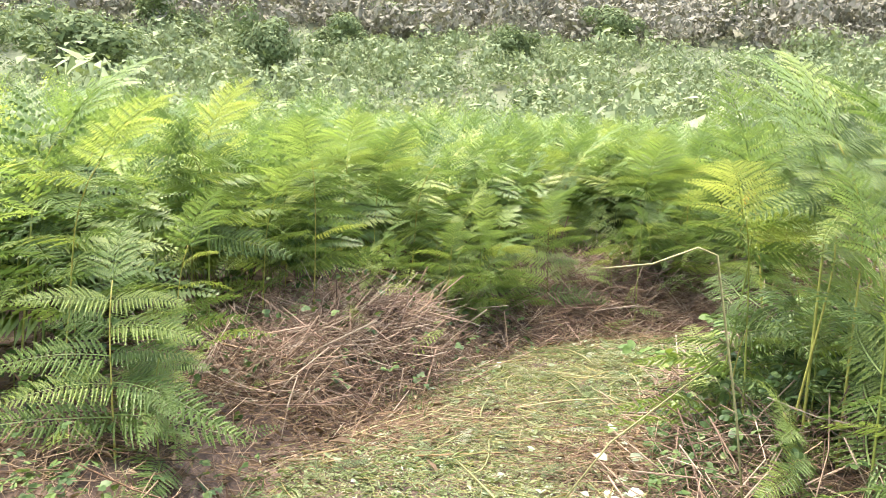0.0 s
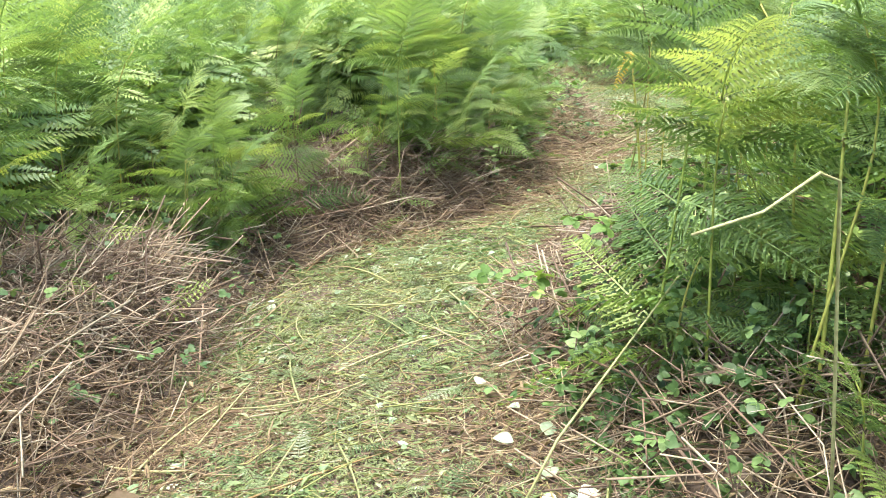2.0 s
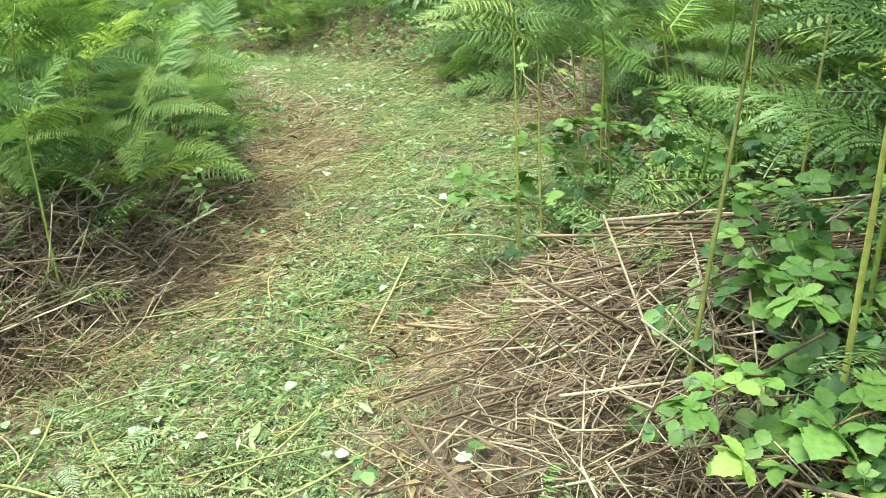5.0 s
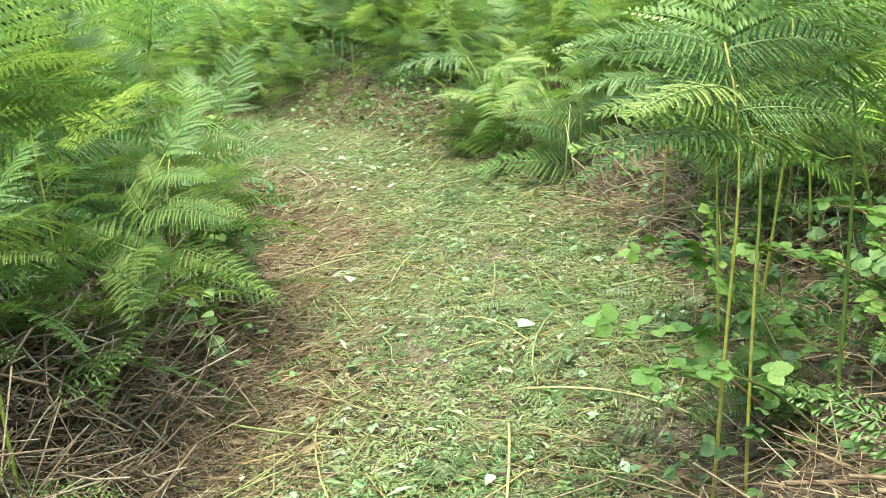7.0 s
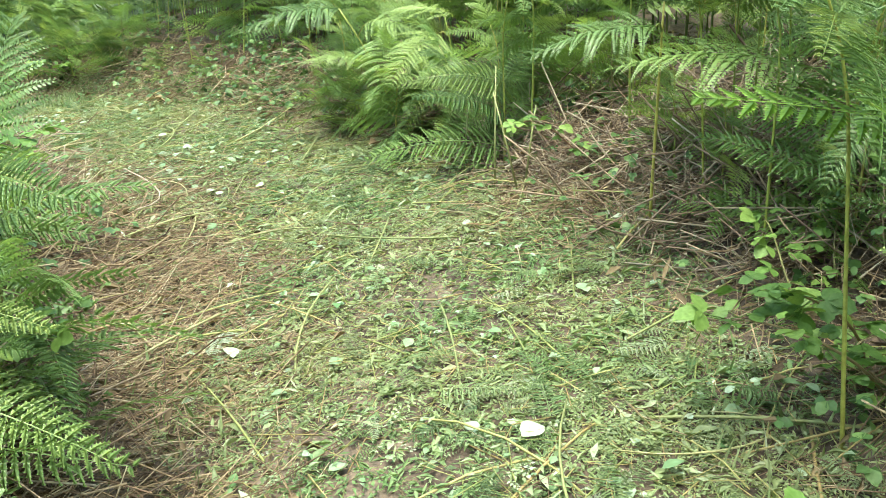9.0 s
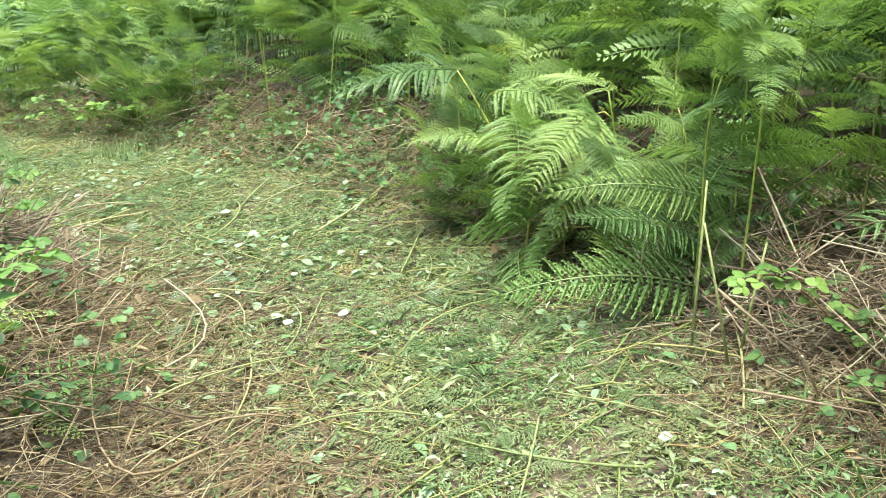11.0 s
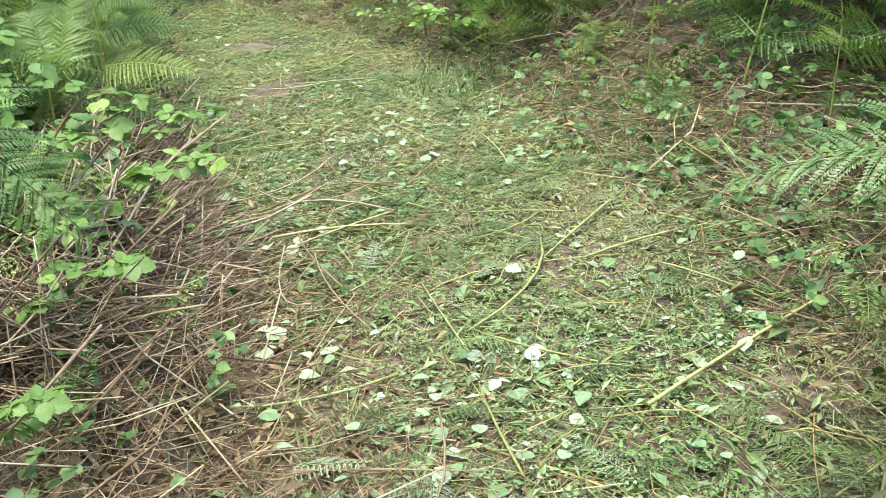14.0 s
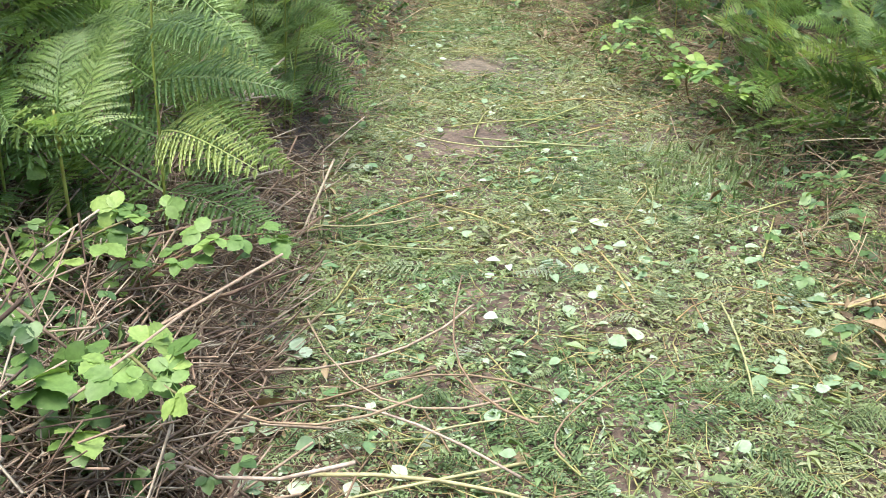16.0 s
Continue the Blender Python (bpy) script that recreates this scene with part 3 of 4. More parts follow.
# ---- merged scatter ----
def scatter(name, shapes, pos, frames, size, material, label, category):
    """Many small pieces as one mesh: pos n x 3, frames n x 3 x 3, size n."""
    pick = rng.integers(0, len(shapes), len(pos))
    vs, ts, k = [], [], 0
    for j, (v, t) in enumerate(shapes):
        i = np.flatnonzero(pick == j)
        if not len(i):
            continue
        w = np.einsum("nij,vj->nvi", frames[i] * size[i, None, None], v) + pos[i, None]
        vs.append(w.reshape(-1, 3))
        ts.append((t[None] + (np.arange(len(i)) * len(v))[:, None, None]).reshape(-1, 3) + k)
        k += len(i) * len(v)
    return tagged(new(name, tri_mesh(name, np.vstack(vs), np.vstack(ts), material)), label, category, kind="stuff")


def flat_frames(n, tilt):
    """Frames that lie on the ground with a random turn and a small tilt."""
    a = rng.uniform(0, 2 * np.pi, n)
    x = np.stack([np.cos(a), np.sin(a), rng.normal(0, tilt, n) + 0.12 * np.cos(a)], -1)
    x /= np.linalg.norm(x, axis=1)[:, None]
    u = np.stack([rng.normal(0, tilt, n) - 0.12, rng.normal(0, tilt, n), np.ones(n)], -1)
    y = np.cross(u, x)
    y /= np.linalg.norm(y, axis=1)[:, None]
    return np.stack([x, y, np.cross(x, y)], -1)


def places(n, box, keep):
    x0, y0, x1, y1 = box
    got = np.zeros((0, 2))
    while len(got) < n:
        c = np.stack([rng.uniform(x0, x1, n * 3), rng.uniform(y0, y1, n * 3)], -1)
        got = np.vstack([got, c[keep(c)]])
    return got[:n]


def on_ground(p, lift):
    return np.column_stack([p, height(p[:, 0], p[:, 1]) + lift])


# distant bracken as one mass
def whole_plant(seed, n, pairs, tip_pairs, tip_n):
    pts, fr, (at_tip, b_tip, ln_tip, j_tip) = bracken_layout(seed, 1.5, pairs=pairs)
    out = [tube(pts[::4], np.linspace(0.007, 0.003, len(pts[::4])), 3)]
    for k, (at, b, ln, j) in enumerate(fr):
        out.append(turned(pinna(n, 1, 0.36 + 0.1 * j, 0.27, j, fill=0.58), b, at, ln * 1.1))
    out.append(turned(frond_tip(tip_pairs, tip_n, 0.3, seed), b_tip, at_tip, ln_tip))
    return joined(out)


shapes = [whole_plant(80 + k, 19, 5, 6, 7) for k in range(6)]
p = places(700, (-8.5, -3.5, 4.2, 14.5), lambda c: (off_path(c)[0] > 1.3) & (off_path(c)[0] < np.where((c[:, 0] < -1.5) & (c[:, 1] < 5), 4.5, 2.8)) & free(c))
n = len(p)
fr = np.array([spin(a) for a in rng.uniform(0, 6.3, n)])
scatter("bracken_thicket", shapes, on_ground(p, -0.03), fr, rng.uniform(0.85, 1.15, n), fern_leaf_far, "thick growth of green bracken with lacy fronds", "ferns")
shapes = [whole_plant(60 + k, 9, 5, 5, 4) for k in range(6)]
p = places(170, (-11.5, 14.0, -5.0, 18.5), lambda c: off_path(c)[0] > 0.15)
n = len(p)
scatter("bracken_screen", shapes, on_ground(p, -0.03), np.array([spin(a) for a in rng.uniform(0, 6.3, n)]), rng.uniform(0.9, 1.2, n), fern_leaf_far, "tall green bracken closing the far end of the path", "ferns")
p = places(1150, (-13, -6, 7, 19), lambda c: (off_path(c)[0] > 2.5) & free(c) & ~((off_path(c)[0] < 4.0) & (c[:, 0] < -1.5) & (c[:, 1] < 5) & (c[:, 1] > -3.5)))
n = len(p)
fr = np.array([spin(a) for a in rng.uniform(0, 6.3, n)])
scatter("bracken_stand", shapes, on_ground(p, -0.03), fr, rng.uniform(0.85, 1.2, n), fern_leaf_far, "dense stand of tall green bracken ferns", "ferns")
shapes = [whole_plant(70 + k, 5, 4, 3, 3) for k in range(5)]
r = 10 + 36 * rng.uniform(0, 1, 2500) ** 0.9
a = np.where(rng.uniform(0, 1, 2500) < 0.82, rng.uniform(radians(70), radians(215), 2500), rng.uniform(radians(215), radians(430), 2500))
p = np.stack([-1 + r * np.cos(a), 4 + r * np.sin(a)], -1)
p = p[off_path(p)[0] > 2]
n = len(p)
fr = np.array([spin(a) for a in rng.uniform(0, 6.3, n)])
scatter("bracken_slope", shapes, on_ground(p, -0.03), fr, rng.uniform(0.8, 1.15, n), fern_leaf_far, "bracken covering the slope beyond the path", "ferns")

# ---- cut green litter on the strip ----
BOX = (-8.0, -4.0, 4.0, 14.5)
BROWN = [(-1.5, 4.6, 0.5, 1.1), (-1.7, 2.1, 0.35, 0.6), (-1.95, 6.75, 0.62, 0.8), (-2.8, 7.9, 0.5, 0.6), (-0.7, -1.0, 0.5, 0.7), (-1.6, 3.0, 0.35, 0.6), (0.4, 5.4, 0.3, 0.5), (0.6, -0.4, 0.4, 0.5), (-1.15, 3.05, 0.25, 0.5), (-1.4, 5.4, 0.3, 0.6), (-0.25, 2.0, 0.2, 0.4)]


def brownness(c):
    """How much dead brown litter lies over the strip there."""
    b = 0
    for x, y, sx, sy in BROWN:
        b = b + np.exp(-((c[:, 0] - x) / sx) ** 2 - ((c[:, 1] - y) / sy) ** 2)
    return np.clip(b, 0, 1)


def bare_soil(c):
    """Two trodden spots where the soil shows."""
    return np.exp(-((c[:, 0] + 5.3) / 0.32) ** 2 - ((c[:, 1] - 12.2) / 0.3) ** 2) + np.exp(-((c[:, 0] + 4.2) / 0.28) ** 2 - ((c[:, 1] - 10.8) / 0.36) ** 2)


def on_strip(c):
    d, lf, dl, dr = off_path(c)
    thrown = np.where(lf, 0.0, 0.85 * smooth(5.8, 7.0, c[:, 1]) + 0.2 * smooth(2.4, 3.0, c[:, 1]) * smooth(5.4, 4.8, c[:, 1]))
    return (d < rng.normal(0.02, 0.12, len(c)) + thrown * rng.uniform(0.3, 1, len(c))) & (rng.uniform(0, 1, len(c)) > 0.64 * brownness(c)) & (rng.uniform(0, 1, len(c)) > 1.25 * bare_soil(c)) & (rng.uniform(-0.6, 1.2, len(c)) < 0.75 + 0.5 * wave(c[:, 0] * 2.1, c[:, 1] * 2.1))


def sliver(w, fold, bend):
    return np.array([(0, 0, 0), (0.45, w, fold * w), (1, 0, -bend), (0.5, -w, fold * w)], float), np.array([(0, 1, 2), (0, 2, 3)])


frag = [pinna(4, 1, 0.12 * k, 0.22, k) for k in range(4)]
lacy = [pinna(11, 3, 0.1 * k, 0.27, k) for k in range(3)]
chip = [sliver(0.07, 0.3, 0.1), sliver(0.11, 0.4, 0.2), sliver(0.13, 0.3, 0.1), sliver(0.18, 0.5, 0.15), sliver(0.09, 0.9, 0.3)]
LITTER = "plant litter"
n = 1100
scatter("cut_frond_litter", lacy, on_ground(places(n, BOX, on_strip), rng.uniform(0.015, 0.04, n)), flat_frames(n, 0.14), rng.uniform(0.08, 0.22, n), cut_leaf, "whole green fern fronds cut and lying on the path", LITTER)
n = 26000
scatter("cut_frond_shreds", frag, on_ground(places(n, BOX, on_strip), rng.uniform(0.004, 0.04, n)), flat_frames(n, 0.22), rng.gamma(5, 0.0085, n) + 0.02, cut_leaf, "shredded green fern fronds lying on the mown path", LITTER)
n = 190000
scatter("cut_leaf_litter", chip, on_ground(places(n, BOX, on_strip), rng.uniform(0.0, 0.035, n)), flat_frames(n, 0.32), rng.gamma(3, 0.008, n) + 0.007, cut_leaf, "chopped green leaves covering the mown path", LITTER)


def stalk_shape(seed, thick, bend=0.05, n=3, sides=3):
    r = np.random.default_rng(seed)
    s = np.linspace(-0.5, 0.5, n)
    return tube(np.stack([s, bend * r.normal(0, 1) * (s * 2) ** 2, bend * r.normal(0, 0.6) * (s * 2) ** 2], -1), np.linspace(thick, thick * 0.7, n), sides)


straws = [stalk_shape(k, 0.013, 0.09) for k in range(8)]
n = 24000
scatter("cut_straw_litter", straws, on_ground(places(n, BOX, on_strip), rng.uniform(0.004, 0.045, n)), flat_frames(n, 0.10), rng.gamma(2.5, 0.030, n) + 0.02, cut_straw, "yellow green chopped stalks strewn over the path", LITTER)
long_straws = [stalk_shape(50 + k, 0.0065, 0.05, 5, 5) for k in range(6)]
n = 260
scatter("cut_stem_litter", long_straws, on_ground(places(n, BOX, on_strip), rng.uniform(0.02, 0.05, n)), flat_frames(n, 0.05), rng.uniform(0.25, 0.75, n), cut_straw, "long yellow bracken stems cut and lying on the path", LITTER)

# ---- dead bracken on the banks and in worn patches ----
thin = [stalk_shape(10 + k, 0.0075, 0.09) for k in range(8)]


def bank(lo, hi):
    return lambda c: (lambda d: (d > lo + rng.normal(0, 0.1, len(c))) & (d < hi))(off_path(c)[0])


def worn(c):
    return rng.uniform(0, 1, len(c)) < brownness(c)


n = 24000
p = places(n, BOX, bank(0.0, 1.0))
scatter("dead_bracken_litter", thin, on_ground(p, rng.uniform(0.0, 0.2, n) * smooth(-0.1, 0.3, off_path(p)[0])), flat_frames(n, 0.42), rng.gamma(3, 0.055, n) + 0.05, dead_stalk,
        "tangled brown dead bracken stalks heaped beside the path", LITTER)
n = 19000
scatter("dead_stalk_patches", thin, on_ground(places(n, BOX, worn), rng.uniform(0.0, 0.05, n)), flat_frames(n, 0.12), rng.gamma(3, 0.045, n) + 0.03, dead_stalk, "dry brown stalks in worn patches of the path", LITTER)
n = 16000
scatter("dead_leaf_shreds", chip, on_ground(places(n, BOX, worn), rng.uniform(0.0, 0.03, n)), flat_frames(n, 0.35), rng.gamma(3, 0.011, n) + 0.012, dead_leaf, "brown withered shreds in worn patches of the path", LITTER)
n = 30000
p = places(n, BOX, bank(0.0, 2.4))
scatter("dead_leaf_litter", chip + frag[:1], on_ground(p, rng.uniform(0.0, 0.08, n)), flat_frames(n, 0.5), rng.gamma(3, 0.014, n) + 0.02, dead_leaf, "dark brown withered leaves under the bracken", LITTER)

n = 5000
scatter("dead_stalk_bits", thin, on_ground(places(n, BOX, on_strip), rng.uniform(0.01, 0.045, n)), flat_frames(n, 0.12), rng.gamma(3, 0.028, n) + 0.03, dead_stalk, "short brown stalks mixed into the cut litter", LITTER)
# heaped stalks on the outer side of the bends
HEAPS = [(0.5, 0.5, 0.3, 0.3, 900), (-1.75, -0.55, 0.42, 0.6, 3770), (-1.35, -1.5, 0.4, 0.4, 1305), (-2.2, 1.9, 0.4, 0.5, 2465), (-1.85, 3.0, 0.25, 0.6, 1305), (1.35, -0.75, 0.4, 0.4, 800), (1.0, 4.7, 0.28, 0.5, 1740), (0.45, 5.75, 0.2, 0.2, 725),
         (-2.95, 7.5, 0.3, 0.45, 2175), (-3.3, 8.5, 0.3, 0.4, 1595), (-4.2, 9.3, 0.4, 0.4, 1305)]
p = np.vstack([np.stack([rng.normal(x, sx, k), rng.normal(y, sy, k)], -1) for x, y, sx, sy, k in HEAPS])
p = p[off_path(p)[0] > -0.05]
n = len(p)
scatter("dead_bracken_heaps", thin, on_ground(p, rng.uniform(0.02, 0.26, n) * smooth(-0.05, 0.3, off_path(p)[0])), flat_frames(n, 0.65), rng.gamma(4, 0.06, n) + 0.08, heap_stalk,
        "pinkish brown dead bracken stalks in tangled heaps", LITTER)

# ---- low green growth on the banks ----
def small_leaf(seed):
    r = np.random.default_rng(seed)
    out = []
    for a, k in ((0, 1.0), (1.2, 0.8), (-1.2, 0.8)):
        out.append(turned(blade([0.0, 0.38, 0.33, 0.0], 0.2, 0.15), basis((math.cos(a), math.sin(a), -0.1), (r.normal(0, 0.2), r.normal(0, 0.2), 1)), (0, 0, 0), k * 0.55))
    return joined(out)


n = 5500
p = places(n, BOX, lambda c: bank(0.02, 1.3)(c) & (rng.uniform(-0.5, 1, len(c)) < wave(c[:, 0] * 1.2 + 2, c[:, 1] * 1.2)))
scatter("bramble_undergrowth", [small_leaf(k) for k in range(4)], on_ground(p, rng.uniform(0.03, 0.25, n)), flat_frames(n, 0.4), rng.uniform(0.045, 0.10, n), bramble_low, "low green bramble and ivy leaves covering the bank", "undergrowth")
n = 3500
fr = flat_frames(n, 0.3)
fr = np.stack([fr[:, :, 0] * 0.45 + np.array([0, 0, 0.9]), fr[:, :, 1], np.cross(fr[:, :, 0] * 0.45 + np.array([0, 0, 0.9]), fr[:, :, 1])], -1)
p = places(n, BOX, lambda c: (np.abs(off_path(c)[0] - 0.12) < 0.35) & (rng.uniform(-0.2, 1, len(c)) < wave(c[:, 0] * 1.5 - 1, c[:, 1] * 1.5)))
scatter("grass", [sliver(0.035, 0.6, 0.0), sliver(0.05, 0.4, 0.0)], on_ground(p, 0.0), fr, rng.uniform(0.04, 0.12, n), cut_leaf, "short green grass blades at the edge of the path", "grass")
n = 1700
p = places(n, BOX, bank(0.25, 2.3))
scatter("fern_undergrowth", [pinna(11, 2, 0.1 * k, 0.27, k) for k in range(3)], on_ground(p, rng.uniform(0.05, 0.55, n) * smooth(0.0, 0.9, off_path(p)[0])), flat_frames(n, 0.35), rng.uniform(0.15, 0.42, n), fern_leaf_far, "small green ferns low on the bank", "ferns")


# ---- brushwood heap ----
def brush_pile():
    root = tagged(new("brush_pile"), "low heap of dry brown bracken sticks beside the path", "brushwood")
    cx, cy = 0.62, 1.35
    root.matrix_basis = mat4(np.eye(3), (cx, cy, gz(cx, cy)))
    sticks = [tri_mesh("stick", *stalk_shape(30 + k, 0.0055 + 0.0018 * (k % 3), 0.05, 5, 5), dead_stick) for k in range(8)]
    for i in range(215):
        u = rng.normal(0, 1, 2) * np.array([0.46, 0.30])
        x, y = cx + u[0] * 0.85 + 0.16, cy + u[1]
        h = 0.20 * math.exp(-(u[0] / 0.6) ** 2 - (u[1] / 0.42) ** 2)
        a = rng.normal(0.35, 0.55)
        d = (math.cos(a), math.sin(a), rng.normal(0.08, 0.06))
        part("stick", sticks[i % 8], root, mat4(basis(d, (0, 0, 1)), (x - cx, y - cy, gz(x, y) - gz(cx, cy) + h * rng.uniform(0.1, 1.0) + 0.01), rng.uniform(0.28, 0.8)))


brush_pile()
n = 1100
p = np.stack([rng.normal(0.8, 0.42, n), rng.normal(1.35, 0.32, n)], -1)
p = p[off_path(p)[0] > -0.08]
n = len(p)
a = rng.normal(0.35, 0.5, n)
fr = np.array([basis((math.cos(t), math.sin(t), 0.1), (0, 0, 1)) for t in a])
scatter("brush_pile_twigs", thin, on_ground(p, rng.uniform(0.0, 0.09, n)), fr, rng.uniform(0.15, 0.55, n), brush_twig, "thin dry brown stalks mixed into the brush heap", LITTER)


# ---- brambles ----
LEAF_MESH = [tri_mesh("leaf", *bramble_leaf_shape(k), bramble_leaf_mat) for k in range(4)]


def bramble(seed, length, rise, label):
    r = np.random.default_rng(seed)
    root = new("bramble")
    n = 12
    pts = np.array([(length * s * 0.8, 0.08 * math.sin(4 * s + seed), rise * (1.0 - (1 - 1.25 * s) ** 2 * 1.0) * 0.9) for s in np.linspace(0, 1, n)])
    pts[:, 2] -= pts[0, 2]
    part("cane", tri_mesh("cane", *tube(pts, np.linspace(0.005, 0.002, n), 5), bramble_cane_mat), root)
    for i in range(18):
        q = r.uniform(0.08, 1.0) * (n - 1)
        k = min(int(q), n - 2)
        at = pts[k] + (pts[k + 1] - pts[k]) * (q - k)
        a = r.uniform(0, 2 * np.pi)
        d = np.array([math.cos(a), math.sin(a), r.uniform(-0.1, 0.5)])
        s = r.uniform(0.075, 0.125)
        part("leaf", LEAF_MESH[r.integers(0, 4)], root, mat4(basis(d, (r.normal(0, 0.3), r.normal(0, 0.3), 1)), at + d * s * 0.45, s))
    return tagged(root, label, "bramble", "brambles")


BRAMBLES = [bramble(k, 0.5 + 0.08 * k, 0.26 + 0.09 * (k % 3), "green bramble with three-part leaves on an arching cane") for k in range(5)]
CANES_RIGHT = [(1.0, 1.04), (1.15, 1.46), (0.7, 0.16), (1.32, 0.45), (1.44, 0.16), (1.33, -0.12), (0.88, 0.46), (1.28, 0.9), (1.52, 0.73), (0.87, 2.18), (1.11, 2.75), (0.57, 2.45),
               (0.95, 0.6), (1.16, 2.09), (0.5, 2.3), (0.8, 3.65), (0.78, 3.45), (0.85, 3.3), (0.6, 5.52), (0.9, 2.5), (0.75, 2.4), (1.6, 0.4), (1.2, 0.6), (1.1, 0.2)]
CANES_LEFT = [(-4.4, 8.25), (-4.5, 8.6), (-4.0, 8.4), (-3.64, 8.0), (-3.58, 7.7), (-3.9, 8.2), (-3.43, 7.5), (-3.5, 7.9), (-3.3, 7.7), (-3.75, 7.8), (-3.2, 7.95), (-3.35, 8.1), (-3.15, 7.8), (-3.5, 8.2), (-3.6, 7.5), (-2.9, 6.9), (-4.77, 8.97), (-6.2, 10.9), (-6.9, 11.5), (-2.25, 5.2),
              (-2.81, 6.59), (-3.39, 6.66), (-0.92, -2.95), (-1.28, -2.76), (-2.0, -2.2), (-2.9, -0.9), (-2.4, 0.3), (-3.45, 11.95), (-2.99, 11.7), (-3.06, 12.99), (-3.96, 12.4), (-2.84, 12.0), (-1.9, 3.7), (-2.3, 3.9), (-2.5, 4.5)]
spots = []
for q in CANES_RIGHT + CANES_LEFT:
    for k in range(3 if q[0] > 0 else 2):
        c = np.array(q) + rng.normal(0, 0.07, 2)
        if off_path([c])[0][0] > 0.06:
            spots.append(c)
stand(spots, BRAMBLES, 0.8, 1.15)
BUSH = [bramble(10 + k, 0.42 + 0.05 * k, 0.62 + 0.1 * k, "tall bushy green bramble beside brown litter") for k in range(3)]
for k in range(30):
    x, y = rng.normal(-3.42, 0.18), rng.normal(7.6, 0.2)
    if k < 3:
        BUSH[k].matrix_basis = mat4(spin(2.0 * k), (x, y, gz(x, y) - 0.02))
        continue
    copy_thing(BUSH[k % 3], mat4(spin(rng.uniform(0, 6.3)), (x, y, gz(x, y) - 0.02), rng.uniform(0.85, 1.25)))


# low carpet of bramble under the taller canes
CARPET = [(1.0, 0.3, 0.35, 0.55, 620), (1.25, -0.55, 0.3, 0.3, 460), (0.75, -0.1, 0.2, 0.3, 150), (1.2, 1.0, 0.3, 0.5, 300), (0.85, 2.4, 0.3, 0.35, 240), (0.95, 3.4, 0.25, 0.4, 160), (-3.4, 7.7, 0.3, 0.4, 300), (-2.3, 0.2, 0.4, 0.6, 240), (-1.9, -1.9, 0.5, 0.5, 260), (-1.4, 9.9, 0.4, 0.6, 260), (-3.2, 12.2, 0.7, 0.4, 300)]
c = np.vstack([np.stack([rng.normal(x, sx, k), rng.normal(y, sy, k)], -1) for x, y, sx, sy, k in CARPET])
c = c[(off_path(c)[0] > 0.05) & (np.hypot((c[:, 0] - 0.62) / 0.55, (c[:, 1] - 1.35) / 0.4) > 1)]
n = len(c)
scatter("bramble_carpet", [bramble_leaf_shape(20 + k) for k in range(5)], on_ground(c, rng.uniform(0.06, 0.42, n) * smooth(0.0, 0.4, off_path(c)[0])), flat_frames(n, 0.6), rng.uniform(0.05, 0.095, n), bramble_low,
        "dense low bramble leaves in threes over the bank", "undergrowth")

# ---- pale fallen leaves ----
PALE_MESH = [tri_mesh("fallen_leaf", *blade(OVAL, 0.12 + 0.1 * k, 0.05 + 0.1 * k), pale_leaf_mat) for k in range(3)]
PALE = [(-1.03, -1.98), (-1.47, 0.43), (0.63, -0.65), (0.72, -0.57), (0.88, -0.88), (0.53, -0.4), (0.84, -0.73), (0.92, -0.68), (0.98, -0.89), (0.94, -0.95), (0.87, -0.46), (0.66, -0.79), (0.01, 0.91),
        (-0.02, -0.09), (-1.48, 0.37), (0.33, 0.11), (0.25, -0.24), (0.07, 3.23), (0.47, 3.63), (-1.1, 4.49), (-0.27, 3.51), (-1.93, 5.85), (-2.62, 9.41), (-2.17, 7.58), (-2.34, 7.64), (-2.44, 7.14),
        (-1.31, 6.57), (-1.24, 6.49), (-0.98, 6.5), (-2.2, 7.7), (-2.17, 7.72), (-2.4, 7.77), (-2.35, 7.73), (-1.67, 8.68), (-2.21, 7.93), (-2.69, 8.44), (-2.54, 9.55), (-3.21, 9.66), (-2.61, 9.52), (-3.11, 10.2),
        (-2.72, 8.48), (-2.78, 8.38), (-3.01, 8.48), (-2.93, 8.36), (-2.98, 8.33), (-4.34, 9.46)]
for k, (x, y) in enumerate(PALE):
    b = flat_frames(1, 0.3)[0]
    ob = new("fallen_leaf", PALE_MESH[k % 3])
    ob.matrix_basis = mat4(b, (x, y, gz(x, y) + 0.04), rng.uniform(0.05, 0.085))
    tagged(ob, "pale whitish bramble leaf lying underside up on the litter", "leaf", "pale fallen leaves")
n = 1500
scatter("pale_leaf_litter", [blade([0.0, 0.3, 0.36, 0.24, 0.0], 0.2, 0.15), small_leaf(7), blade([0.0, 0.36, 0.3, 0.0], 0.4, 0.3)], on_ground(places(n, BOX, on_strip), rng.uniform(0.02, 0.045, n)), flat_frames(n, 0.25), rng.uniform(0.025, 0.065, n), pale_litter,
        "pale green leaves strewn among the cut litter", LITTER)

n = 400
c = places(n, (-4.6, 6.4, -0.6, 11.0), lambda c: on_strip(c) & (rng.uniform(-0.4, 1, len(c)) < wave(c[:, 0] * 1.6 + 1, c[:, 1] * 1.6)))
scatter("broad_leaf_litter", [blade(TOOTH, 0.2, 0.15), blade(OVAL, 0.25, 0.2), small_leaf(8)], on_ground(c, rng.uniform(0.025, 0.05, n)), flat_frames(n, 0.3), rng.uniform(0.03, 0.065, n), pale_litter,
        "broad green and whitish bramble leaves strewn on the path", LITTER)


